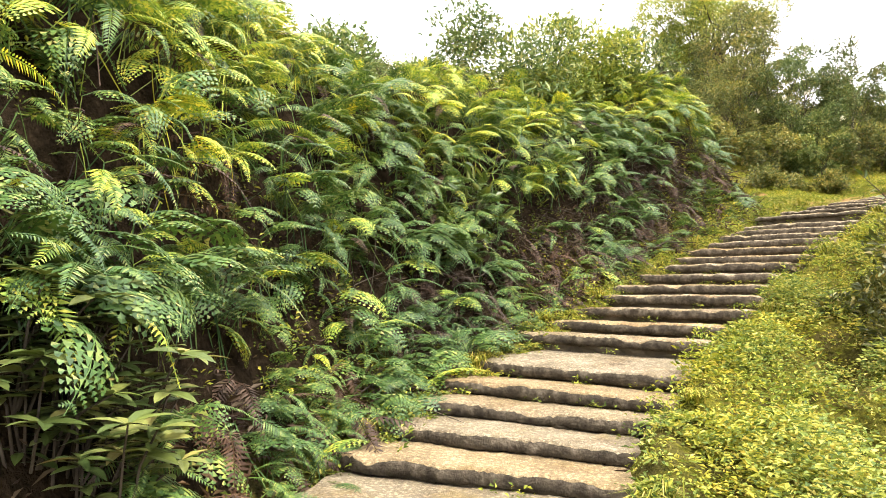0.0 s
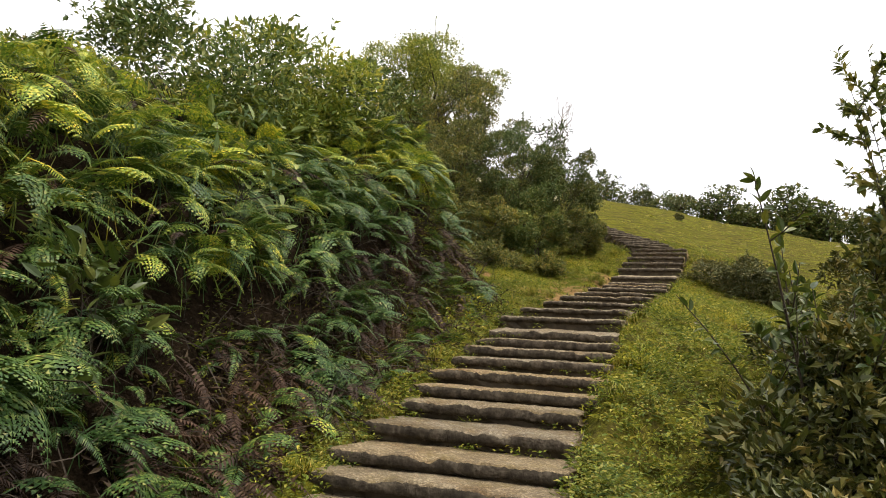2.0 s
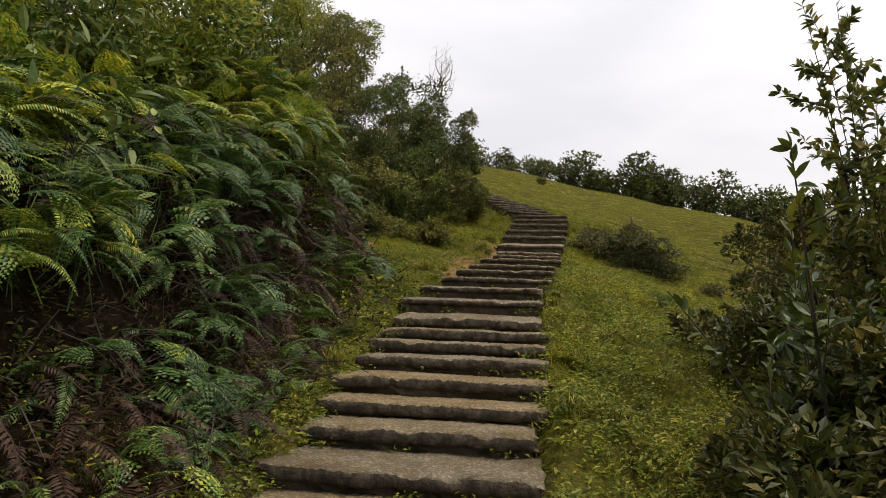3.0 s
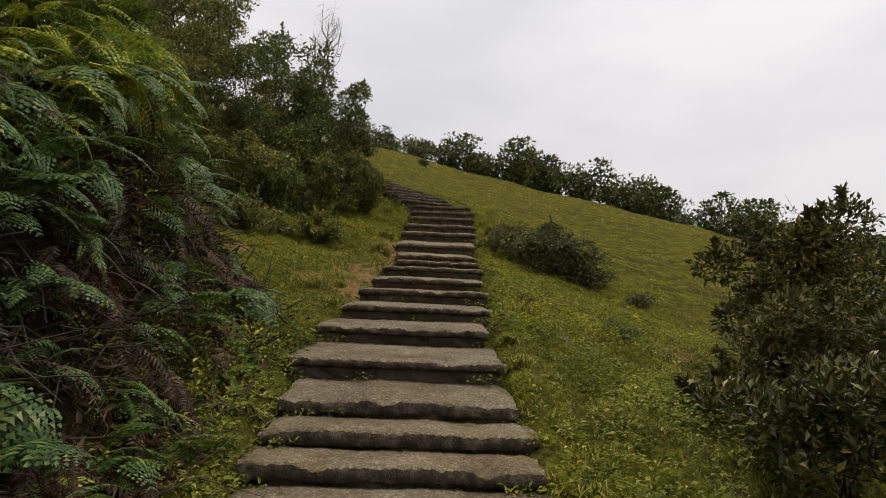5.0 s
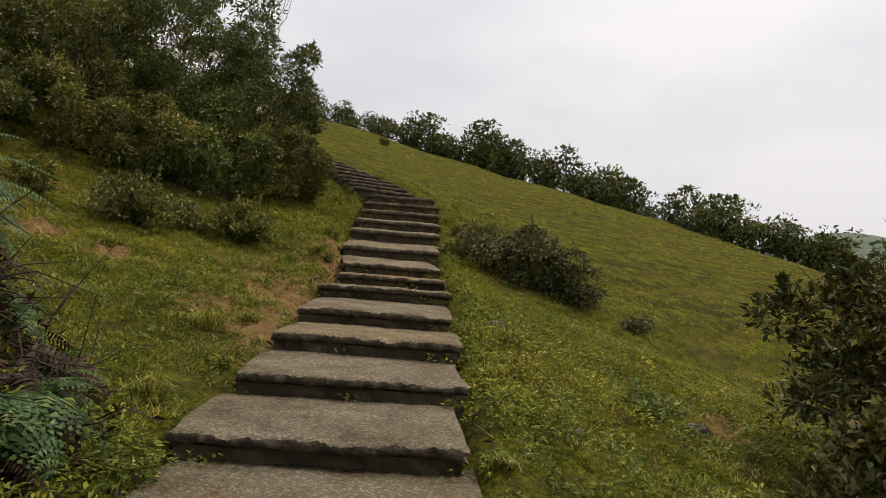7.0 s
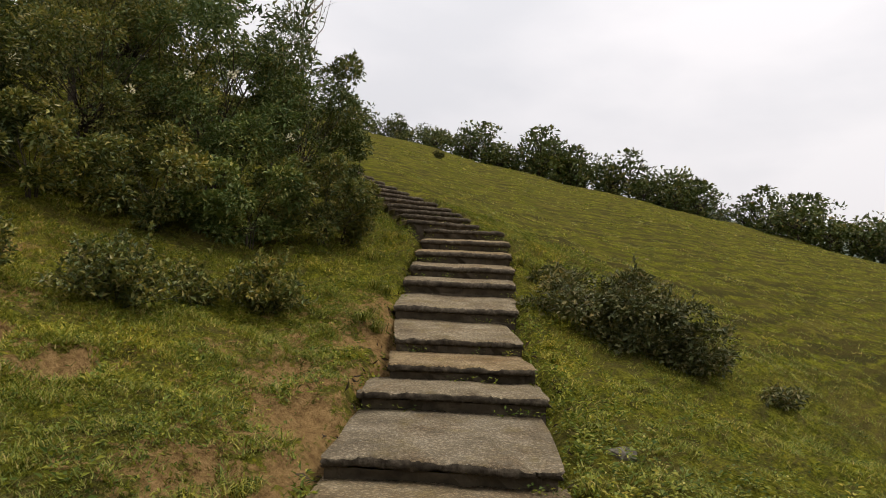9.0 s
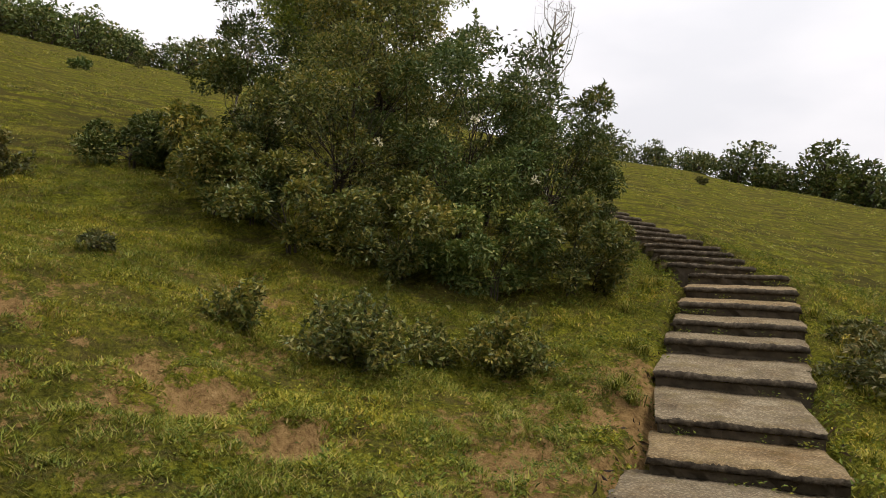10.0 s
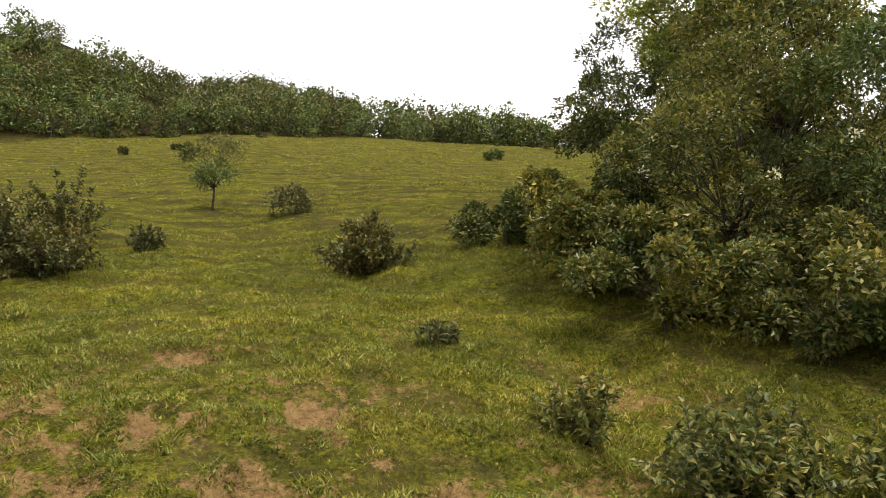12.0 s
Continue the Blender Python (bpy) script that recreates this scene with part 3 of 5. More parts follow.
stairs = new("stairs")
tagged(stairs, "flight of worn concrete steps climbing a grassy hillside", "steps", kind="structure")


COLS = 72


def step_mesh(width, depth, lift, seed, thick=1.0, worn=1.0):
    """A slab with a worn, chipped and rounded nose; the front lip lies at y = 0 and the top at z = 0."""
    rng = np.random.default_rng(seed)
    cols = COLS
    prof = [(depth, -.08), (depth, lift), (depth * .66, .004 + lift * .66), (depth * .33, lift * .33), (.06, .0), (.016, -.004), (.002, -.014), (-.003, -.035 * thick), (.0, -.058 * thick), (.012, -.074 * thick), (.06, -.082 * thick)]
    xs = np.linspace(-width / 2, width / 2, cols)
    wob = np.interp(xs, np.linspace(-width / 2, width / 2, 9), rng.normal(size=9)) * .014 + np.interp(xs, np.linspace(-width / 2, width / 2, 23), rng.normal(size=23)) * .005 + rng.normal(size=cols) * .002
    wob = wob * worn
    chip = np.interp(xs, np.linspace(-width / 2, width / 2, 17), np.maximum(rng.normal(size=17) - .6, 0)) * .02 * worn
    sag = np.interp(xs, np.linspace(-width / 2, width / 2, 6), rng.normal(size=6)) * .004
    v = []
    for k, (py, pz) in enumerate(prof):
        for i, px in enumerate(xs):
            edge = max(0, abs(px) / (width / 2) - .9) / .1
            nose = 1.0 if k >= 4 else (.3 if k == 3 else 0)
            v.append((px + (rng.normal() * .012 if 0 < k else 0) * edge, py + nose * wob[i] + edge * .03 * nose + rng.normal() * .0035 * worn * (k > 3),
                      pz - chip[i] * (k in (4, 5, 6)) + sag[i] * (k < 9) + rng.normal() * (.0025 if k < 5 else .0035) - edge * .012))
    f = []
    for k in range(len(prof) - 1):
        for i in range(cols - 1):
            a = k * cols + i
            f.append((a, a + 1, a + 1 + cols, a + cols))
    for e in (0, cols - 1):
        b = len(v)
        for k in range(len(prof)):
            v.append(v[k * cols + e])
        for k in range(1, len(prof) - 1):
            f.append((b, b + k, b + k + 1, b + k + 1) if e else (b, b + k + 1, b + k, b + k))
    return np.array(v), f


for n, (cx, cy, cz, wd, hd) in enumerate(ALL_STEPS):
    if n + 1 < len(ALL_STEPS):
        ax, ay = ALL_STEPS[n + 1][:2]
        dep = math.hypot(ax - cx, ay - cy) + .14
        ris = max(0, ALL_STEPS[n + 1][2] - cz - .13) * .9
    v, f = step_mesh(wd, dep, ris, n, 1.15 if n < 31 else .85, 1.0 if n < 39 else .4)
    me = bpy.data.meshes.new("step")
    me.from_pydata([tuple(p) for p in v], [], [tuple(dict.fromkeys(p)) for p in f])
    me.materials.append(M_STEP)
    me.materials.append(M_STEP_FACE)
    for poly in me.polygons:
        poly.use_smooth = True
        # faces below the nose take the grimy colour that holds shade
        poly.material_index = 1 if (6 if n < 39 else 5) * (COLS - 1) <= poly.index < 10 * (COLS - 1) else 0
    step = new("step", me)
    step.parent = stairs
    step.matrix_basis = pose(cx, cy, cz, 0, 0, -hd)
    # the face below the nose; its shade is put into the dark colour
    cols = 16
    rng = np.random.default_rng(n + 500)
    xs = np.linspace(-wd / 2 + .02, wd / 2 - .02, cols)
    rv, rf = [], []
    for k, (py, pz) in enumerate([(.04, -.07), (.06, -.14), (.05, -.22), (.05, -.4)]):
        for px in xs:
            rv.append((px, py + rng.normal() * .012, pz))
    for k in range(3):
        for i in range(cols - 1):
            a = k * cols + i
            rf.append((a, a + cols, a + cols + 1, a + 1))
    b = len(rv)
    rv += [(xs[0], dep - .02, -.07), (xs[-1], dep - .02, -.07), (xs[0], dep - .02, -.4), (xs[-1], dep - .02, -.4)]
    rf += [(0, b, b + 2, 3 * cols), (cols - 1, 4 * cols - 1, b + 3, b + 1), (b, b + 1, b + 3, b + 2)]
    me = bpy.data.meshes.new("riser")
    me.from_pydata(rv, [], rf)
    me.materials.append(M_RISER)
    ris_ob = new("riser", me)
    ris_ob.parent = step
    tagged(ris_ob, "earth face under the nose, shade in its dark colour")

# ---------------------------------------------------------------- thicket of shrubs and trees beside the upper flight
BIG = "shrubs of the thicket"
T = [("tree", 9.9, 26.6, 5.9, 3.0, 30, 9500, .15, .42, M_LEAF_YELLOW, "rounded bushy tree with yellowish green leaves", .22, 1, .09),
     ("tree", 10.8, 20.6, 2.5, 1.3, 14, 3000, .13, .38, M_THICKET, "slender green tree rising out of the thicket", .2, 2, .05),
     ("tree", 8.7, 21.1, 4.0, 1.75, 18, 5500, .13, .4, M_THICKET, "leafy tree with dense olive green crown", .15, 2, .06),
     ("shrub", 10.8, 18.6, 3.0, 1.2, 18, 4600, .12, .3, M_LEAF_DARK, "dense dark green shrub with narrow leaves", .03, 5, .02),
     ("shrub", 9.5, 18.9, 3.1, 1.5, 20, 6500, .12, .33, M_LEAF, "tall green shrub with glossy pointed leaves", .03, 5, .025),
     ("shrub", 8.0, 19.3, 2.7, 1.45, 18, 5500, .11, .36, M_THICKET, "broad green shrub dotted with cream flowers", .03, 5, .02),
     ("shrub", 7.0, 20.6, 2.5, 1.2, 14, 3600, .12, .38, M_LEAF_DARK, "dark rounded shrub at the thicket's edge", .03, 5, .02),
     ("shrub", 6.3, 18.9, .95, .75, 9, 1900, .12, .4, M_THICKET, "low bronzed shrub on the grass", .03, 6, .01),
     ("shrub", 7.1, 18.1, 1.1, .85, 10, 2400, .12, .4, M_THICKET, "low leafy shrub at the foot of the thicket", .03, 6, .01),
     ("shrub", 8.35, 17.8, 1.2, .85, 10, 2400, .12, .38, M_THICKET, "low leafy shrub at the foot of the thicket", .03, 6, .01),
     ("shrub", 9.4, 17.4, 1.1, .8, 10, 2400, .12, .38, M_LEAF, "low leafy shrub at the foot of the thicket", .03, 6, .01),
     ("shrub", 10.35, 17.2, 1.2, .75, 10, 2400, .11, .35, M_THICKET, "low spreading shrub close to the steps", .03, 6, .01),
     ("shrub", 10.85, 17.3, 1.05, .5, 8, 1700, .1, .35, M_THICKET, "low spreading shrub close to the steps", .03, 6, .01),
     ("shrub", 11.3, 18.15, 1.5, .5, 9, 1600, .1, .3, M_LEAF_DARK, "narrow dark shrub leaning over the steps", .03, 4, .012),
     ("shrub", 6.7, 18.75, .8, .65, 9, 1700, .12, .4, M_LEAF_DARK, "low leafy shrub at the foot of the thicket", .03, 6, .01),
     ("shrub", 6.2, 19.7, 1.3, .7, 9, 1800, .12, .4, M_THICKET, "low bronzed shrub on the grass", .03, 6, .01),
     ("shrub", 5.3, 21.5, .8, .9, 12, 2800, .12, .4, M_LEAF_DARK, "round dark shrub on the open meadow", .03, 6, .012)]
for k, (nm, x, y, h, r, cl, lv, ln, wd, mt, lab, low, st, tr) in enumerate(T):
    shrub(nm, x, y, h, r, int(cl * 1.5), lv, ln * .54, wd * 1.3, mt, lab, nm, BIG, 40 + k, low, st, tr, .35 if nm == "tree" else .2, 2, .26, .05, dense=3.4 if k else 5.2, shoots=.015 if nm == "tree" else .04)

# sparse saplings with pale leaves against the sky
for k, (x, y, h, r, lv, lab) in enumerate([(11.3, 20.2, 3.8, .8, 420, "sparse pale green sapling against the sky"), (6.75, 21.5, 3.2, .5, 900, "thin airy sapling beside the bushy tree")]):
    shrub("sapling", x, y, h, r, 16, lv, .13 if k == 0 else .075, .34, M_LEAF_BRIGHT, lab, "sapling", "", 80 + k, .45 + .13 * k, 1, .02, .6, 2, .34, .4, M_PALE_BARK)


def dead_tree(x, y, h, seed):
    rng = np.random.default_rng(seed)
    ob = thing("dead_tree", (x, y, height_at(x, y)), "thin bare grey dead tree above the shrubs", "dead tree")
    top = np.array([.12, .1, h])
    pts = np.linspace([0, 0, -.2], top, 7) + rng.normal(size=(7, 3)) * .04
    part_np("trunk", *tube(pts, np.linspace(.045, .012, 7), 6), M_PALE_BARK, ob, smooth=True)
    for k in range(16):
        s = Soup()
        f0 = rng.uniform(.55, .98)
        p = np.array([0, 0, 0]) + top * f0
        a = rng.uniform(0, 6.28)
        ln = (1.15 - f0) * 1.6 + .25
        e = p + np.array([cos(a) * .4, math.sin(a) * .4, .95]) * ln
        m = (p + e) / 2 + np.array([cos(a), math.sin(a), -.4]) * .1
        s.add(*tube([p, m, e], [.014, .009, .003], 4))
        for j in range(3):
            q0 = p + (e - p) * rng.uniform(.4, .9)
            s.add(*tube([q0, q0 + rng.normal(size=3) * .12 + np.array([0, 0, .12]), q0 + rng.normal(size=3) * .15 + np.array([0, 0, .28])], [.006, .004, .002], 3))
        part_np("branch", *s.arrays(), M_PALE_BARK, ob)


dead_tree(11.6, 19.9, 4.1, 5)

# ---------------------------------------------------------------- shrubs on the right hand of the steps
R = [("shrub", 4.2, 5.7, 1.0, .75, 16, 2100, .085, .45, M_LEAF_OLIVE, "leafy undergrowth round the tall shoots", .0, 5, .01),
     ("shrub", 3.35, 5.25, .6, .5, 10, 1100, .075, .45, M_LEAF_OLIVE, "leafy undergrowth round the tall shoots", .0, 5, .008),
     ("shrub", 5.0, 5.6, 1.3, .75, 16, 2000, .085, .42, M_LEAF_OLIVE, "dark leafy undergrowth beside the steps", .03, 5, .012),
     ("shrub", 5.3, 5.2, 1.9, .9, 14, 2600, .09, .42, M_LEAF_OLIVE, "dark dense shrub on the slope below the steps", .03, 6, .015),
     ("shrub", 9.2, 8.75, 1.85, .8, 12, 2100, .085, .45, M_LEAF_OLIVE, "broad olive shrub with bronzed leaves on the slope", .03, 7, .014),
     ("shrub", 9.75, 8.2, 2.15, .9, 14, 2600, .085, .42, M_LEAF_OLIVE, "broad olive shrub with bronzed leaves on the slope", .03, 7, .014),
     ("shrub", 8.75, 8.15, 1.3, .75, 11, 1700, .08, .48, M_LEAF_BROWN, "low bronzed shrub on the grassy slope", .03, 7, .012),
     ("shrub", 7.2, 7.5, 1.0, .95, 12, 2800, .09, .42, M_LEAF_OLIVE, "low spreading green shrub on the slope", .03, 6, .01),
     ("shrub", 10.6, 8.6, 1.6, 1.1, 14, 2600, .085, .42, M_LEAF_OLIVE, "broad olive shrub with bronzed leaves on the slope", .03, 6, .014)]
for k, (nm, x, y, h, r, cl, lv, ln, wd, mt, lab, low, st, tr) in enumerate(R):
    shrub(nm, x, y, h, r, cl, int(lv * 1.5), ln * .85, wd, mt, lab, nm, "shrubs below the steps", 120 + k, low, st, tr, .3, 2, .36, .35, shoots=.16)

def shoot_shrub(name, x, y, tips, leaf, wide, mat, label, category, seed, twigs=3, per=22, bark=None, bare=.3, tris=4, stem_r=.013, twig=.55):
    """A shrub of leafy shoots: each bends from the base to its tip, branches, and bears leaves in turn along its upper part."""
    rng = np.random.default_rng(seed)
    z0 = height_at(x, y)
    ob = thing(name, (x, y, z0), label, category)
    pos, ax = [], []
    for tip in tips:
        tip = np.array(tip) - np.array([x, y, z0])
        s = Soup()
        mid = tip * np.array([.35, .35, .55]) + rng.normal(size=3) * .05
        t = np.linspace(0, 1, 7)[:, None]
        line = (1 - t) ** 2 * np.array([0, 0, -.1]) + 2 * t * (1 - t) * mid + t * t * tip
        s.add(*tube(line, np.linspace(stem_r, stem_r * .23, 7), 5))
        rods = [line]
        for k in range(twigs):
            i = int(rng.integers(2, 6))
            d = unit(rng.normal(size=3) * np.array([1, 1, .4]) + np.array([0, 0, .7]))
            n = rng.uniform(.45, 1.0) * twig
            rod = line[i] + np.linspace(0, 1, 4)[:, None] * d * n + (np.linspace(0, 1, 4)[:, None] ** 2) * np.array([0, 0, .1])
            s.add(*tube(rod, np.linspace(stem_r * .45, stem_r * .15, 4), 4))
            rods.append(rod)
        part_np("stem", *s.arrays(), bark or M_BARK, ob, smooth=True)
        for k, rod in enumerate(rods):
            m = per if k == 0 else per // 2
            q = rng.uniform(bare if k == 0 else .15, 1.0, m) ** .8 * (len(rod) - 1.001)
            i = q.astype(int)
            f = (q - i)[:, None]
            pt = rod[i] * (1 - f) + rod[i + 1] * f
            way = unit(rod[i + 1] - rod[i])
            out = unit(rng.normal(size=(m, 3)))
            pos.append(pt)
            ax.append(unit(way * .7 + out * .9 + np.array([0, 0, .1])))
    pos, ax = np.concatenate(pos), np.concatenate(ax)
    n = len(pos)
    ln = leaf * rng.uniform(.6, 1.2, n)
    v, f = leaf_blades(pos, ax, unit(rng.normal(size=(n, 3)) * .4 + np.array([0, 0, 1])), ln, ln * wide, .16, rng.uniform(.05, .35, n)[:, None], tris)
    part_np("foliage", v, f, mat, ob)
    return ob


rs_ = np.random.default_rng(91)
shoot_shrub("shrub", 4.5, 5.85, [(3.62, 5.62, 3.5)] + [(4.5 + rs_.normal() * .42, 5.75 + rs_.normal() * .35, rs_.uniform(2.1, 3.2)) for k in range(19)], .1, .42, M_LEAF_BRIGHT,
            "leafy shrub with tall yellow-green shoots beside the steps", "shrub", 92, 4, 26)
shoot_shrub("sapling", 6.4, 6.3, [(5.7 + rs_.uniform() * 1.1, 6.3 + rs_.normal() * .28, rs_.uniform(3.3, 5.4)) for k in range(24)], .09, .46, M_THICKET,
            "tall sapling with sparse pointed leaves on the slope", "sapling", 93, 7, 62, stem_r=.009)


def dry_branch(x, y, z, reach, seed, label):
    rng = np.random.default_rng(seed)
    ob = thing("dry_branch", (x, y, z), label, "branch")
    for k in range(7):
        s = Soup()
        d = unit(np.array([.5, -.75, .35]) * (1 if k < 3 else -.4) + rng.normal(size=3) * .5 + np.array([0, 0, .5]))
        n = reach * rng.uniform(.5, 1.1)
        rod = np.linspace(0, 1, 5)[:, None] * d * n + rng.normal(size=(5, 3)) * .03
        s.add(*tube(rod, np.linspace(.012, .003, 5), 4))
        for j in range(5):
            b = rod[int(rng.integers(2, 5))]
            s.add(*tube([b, b + rng.normal(size=3) * .08 + np.array([0, 0, .06]), b + rng.normal(size=3) * .13 + np.array([0, 0, .14])], [.005, .003, .0015], 3))
        part_np("twig", *s.arrays(), M_BARK, ob)


def whorl_plant(x, y, stems, seed):
    """Upright stems that end in whorls of long pointed leaves."""
    rng = np.random.default_rng(seed)
    ob = thing("leafy_plant", (x, y, height_at(x, y)), "dark plant with whorls of long pointed leaves under ferns", "plant", "plants among the ferns")
    pos, ax = [], []
    for k in range(stems):
        tip = np.array([rng.normal() * .13 + .08, rng.normal() * .13 - .06, rng.uniform(.08, .42)])
        part_np("stem", *tube([np.array([tip[0] * .3, tip[1] * .3, -.08]), tip * np.array([.6, .6, .6]), tip], [.006, .005, .003], 4), M_BARK, ob)
        for level, n in ((1.0, 6), (.72, 4)):
            a = np.arange(n) * 6.283 / n + rng.uniform(0, 6)
            pos.append(np.repeat((tip * level)[None], n, 0))
            ax.append(np.stack([np.cos(a), np.sin(a), rng.uniform(.0, .5, n)], 1))
    pos, ax = np.concatenate(pos), np.concatenate(ax)
    n = len(pos)
    ln = rng.uniform(.09, .15, n)
    v, f = leaf_blades(pos, ax, np.repeat(np.array([[0, 0, 1.0]]), n, 0) + rng.normal(size=(n, 3)) * .15, ln, ln * .36, .12, .25, 4)
    part_np("foliage", v, f, M_LEAF_DARK, ob)


for k, (x, y) in enumerate([(-1.34, 2.36), (-1.36, 2.52), (-1.22, 2.5), (-1.18, 2.68), (-1.28, 2.42), (-1.42, 2.34), (-1.14, 2.58)]):
    whorl_plant(x, y, 10, 950 + k)
dry_branch(9.35, 8.55, height_at(9.35, 8.55) + 1.35, .75, 96, "bare grey twigs sticking out of the olive shrub")

# mound of trailing vines
for k, (x, y, h, r, lv, lab) in enumerate([(12.0, 13.95, .8, .82, 4200, "low mound of tangled grey-green creeper beside the steps"), (12.1, 13.35, .72, .72, 3600, "low mound of tangled grey-green creeper beside the steps"),
                                           (12.4, 12.95, .42, .42, 1200, "small trailing patch of grey-green creeper"), (12.62, 15.0, .35, .32, 900, "small trailing patch of grey-green creeper"), (12.95, 12.2, .3, .22, 400, "small trailing patch of grey-green creeper")]):
    shrub("vine_mound", x, y, h, r, 20, lv, .06, .5, M_LEAF_BROWN, lab, "creeper", "creepers below the steps", 150 + k, .0, 8, .006, .2, 2, .34, .0, M_PALE_BARK, .7, .1, shoots=.02)

# small shrubs on the meadow
S = [(7.2, 15.6, .58, .55, 1200, M_LEAF_BROWN), (8.6, 15.6, .56, .42, 1000, M_LEAF_DARK), (6.25, 16.1, .36, .28, 320, M_LEAF_BROWN), (8.05, 15.9, .5, .28, 300, M_LEAF),
     (3.4, 20.7, .78, .6, 1500, M_LEAF_BROWN), (-.35, 21.4, .5, .28, 260, M_LEAF_BROWN), (.3, 25.6, .7, .5, 500, M_LEAF_BROWN), (-.3, 19.2, .75, .6, 900, M_LEAF_BROWN),
     (-.75, 18.4, .6, .55, 800, M_LEAF_DARK), (-1.1, 19.3, 1.15, .6, 800, M_LEAF_BRIGHT), (-1.7, 18.7, .9, .6, 800, M_LEAF_BROWN), (-2.4, 19.8, 1.5, .7, 900, M_LEAF), (-1.9, 21.5, 1.3, .7, 700, M_LEAF), (-7.8, 37.0, 1.3, 1.1, 900, M_LEAF_BROWN), (5.1, 17.2, .13, .16, 90, M_LEAF_BROWN),
     (8.4, 10.0, .14, .25, 160, M_LEAF)]
for k, (x, y, h, r, lv, mt) in enumerate(S):
    if h > .3 and y < 22:
        rb = np.random.default_rng(260 + k)
        z = height_at(x, y)
        tips = []
        for j in range(max(8, int(lv / 20))):
            a, q = rb.uniform(0, 6.283), rb.uniform() ** .6
            tips.append((x + cos(a) * q * r * 1.25, y + math.sin(a) * q * r * 1.25, z + h * (1.02 - .78 * q ** 2) * rb.uniform(.45, 1.1)))
        tagged(shoot_shrub("small_shrub", x, y, tips, .06 if y < 18 else .075, .52, M_THICKET if y < 18 else M_LEAF_BROWN, "small leafy shrub growing on the grazed meadow", "shrub", 280 + k, 3, 38, None, .1, 2, .005, .16), group="shrubs on the meadow")
        continue
    shrub("small_shrub", x, y, h * (1 if y < 18 else .82), r * (1 if y < 18 else 1.12), 12, int(lv * 1.5), .055 if y < 18 else .075, .5, mt, "small leafy shrub growing on the grazed meadow" if y < 18 else "small shrub scattered on the upper meadow",
          "shrub", "shrubs on the meadow", 200 + k, .0, 4, .008, .2, 2, .38, shoots=.1)
shrub("small_tree", -2.0, 26.3, 1.05, .5, 12, 700, .075, .45, M_LEAF, "little tree with a flat crown on the meadow", "tree", "", 230, .5, 1, .03, .55, 2, .4)
rs = np.random.default_rng(77)
for k in range(20):
    az, r = radians(rs.uniform(-42, 68)), rs.uniform(26, 60)
    x, y = HUB[0] + r * math.sin(az), HUB[1] + r * cos(az)
    if abs(along(x, y)[1]) < 2 or (az > .45 and r < 42) or (5 < x < 12 and y < 26):
        continue
    h = rs.uniform(.3, .75)
    shrub("small_shrub", x, y, h, h * .7, 5, 150, .16, .5, (M_LEAF_BROWN, M_LEAF, M_LEAF_DARK)[k % 3], "small shrub scattered on the upper meadow", "shrub", "shrubs on the meadow", 300 + k, .05, 3, .012, .2, 2, .5)

# ---------------------------------------------------------------- woods along the crest
def far_tree(height, radius, seed, mat, label, leaves=640, leaf=.47):
    rng = np.random.default_rng(seed)
    ctr, v, f = crown_of(rng, height, radius, 36, leaves, leaf, .55, .04, .3, 2, 1.0, .1, .0)
    ob = thing("tree", (0, 0, 0), label, "tree", "trees along the crest")
    part_np("trunk", *limbs_of(rng, ctr[::3], height, .11, .3, 1, .2)[0], M_BARK, ob, smooth=True)
    part_np("crown", v, f, mat, ob)
    return ob


protos = [far_tree(5.0, 2.1, 901, M_LEAF_DARK, "dark green tree on the crest of the hill"), far_tree(5.6, 2.4, 902, M_LEAF, "green broadleaved tree on the crest of the hill"),
          far_tree(4.4, 2.3, 903, M_LEAF_DARK, "dark green tree on the crest of the hill"), far_tree(5.2, 2.6, 904, M_LEAF, "yellow-green broadleaved tree on the wooded rise")]
WOOD_TREES = []
for k, (h, r) in enumerate([(5.4, 3.1), (5.0, 3.0), (5.6, 3.2)]):
    rng = np.random.default_rng(905 + k)
    ctr, v, f = crown_of(rng, h, r, 34, 480, .5, .6, .02, .3, 2, 1.0, .1, .0)
    WOOD_TREES.append([(v, f), limbs_of(rng, ctr[::6], h, .12, .3, 1, .2)[0]])
used = set()
rt = np.random.default_rng(31)
places = []
for k in range(124):
    az = -52 + 148 * (k + rt.uniform(-.3, .3)) / 124
    places.append((az, rt.uniform(60, 67), rt.uniform(.55, 1.0) * (.5 if az < 41 else .85 if az < 45 else 1) if az > 20 else rt.uniform(.5, .75) * (1.0 if az < -16 else 1.12)))
for k in range(190):
    az = rt.uniform(-56, 5)
    places.append((az, rt.uniform(66, 112), rt.uniform(.5, .9) * (1.0 if az < -16 else 1.12)))
places.append((72.5, 59, .85))
for k in range(56):
    places.append((rt.uniform(14, 84), rt.uniform(60, 66), rt.uniform(.5, .8)))
for k in range(60):
    places.append((rt.uniform(-60, -20), rt.uniform(96, 128), rt.uniform(.7, .95)))
for k in range(34):
    places.append((rt.uniform(-58, -36), rt.uniform(67.5, 80), rt.uniform(.6, .8)))
woods = {4: Soup(), 5: Soup(), 6: Soup()}
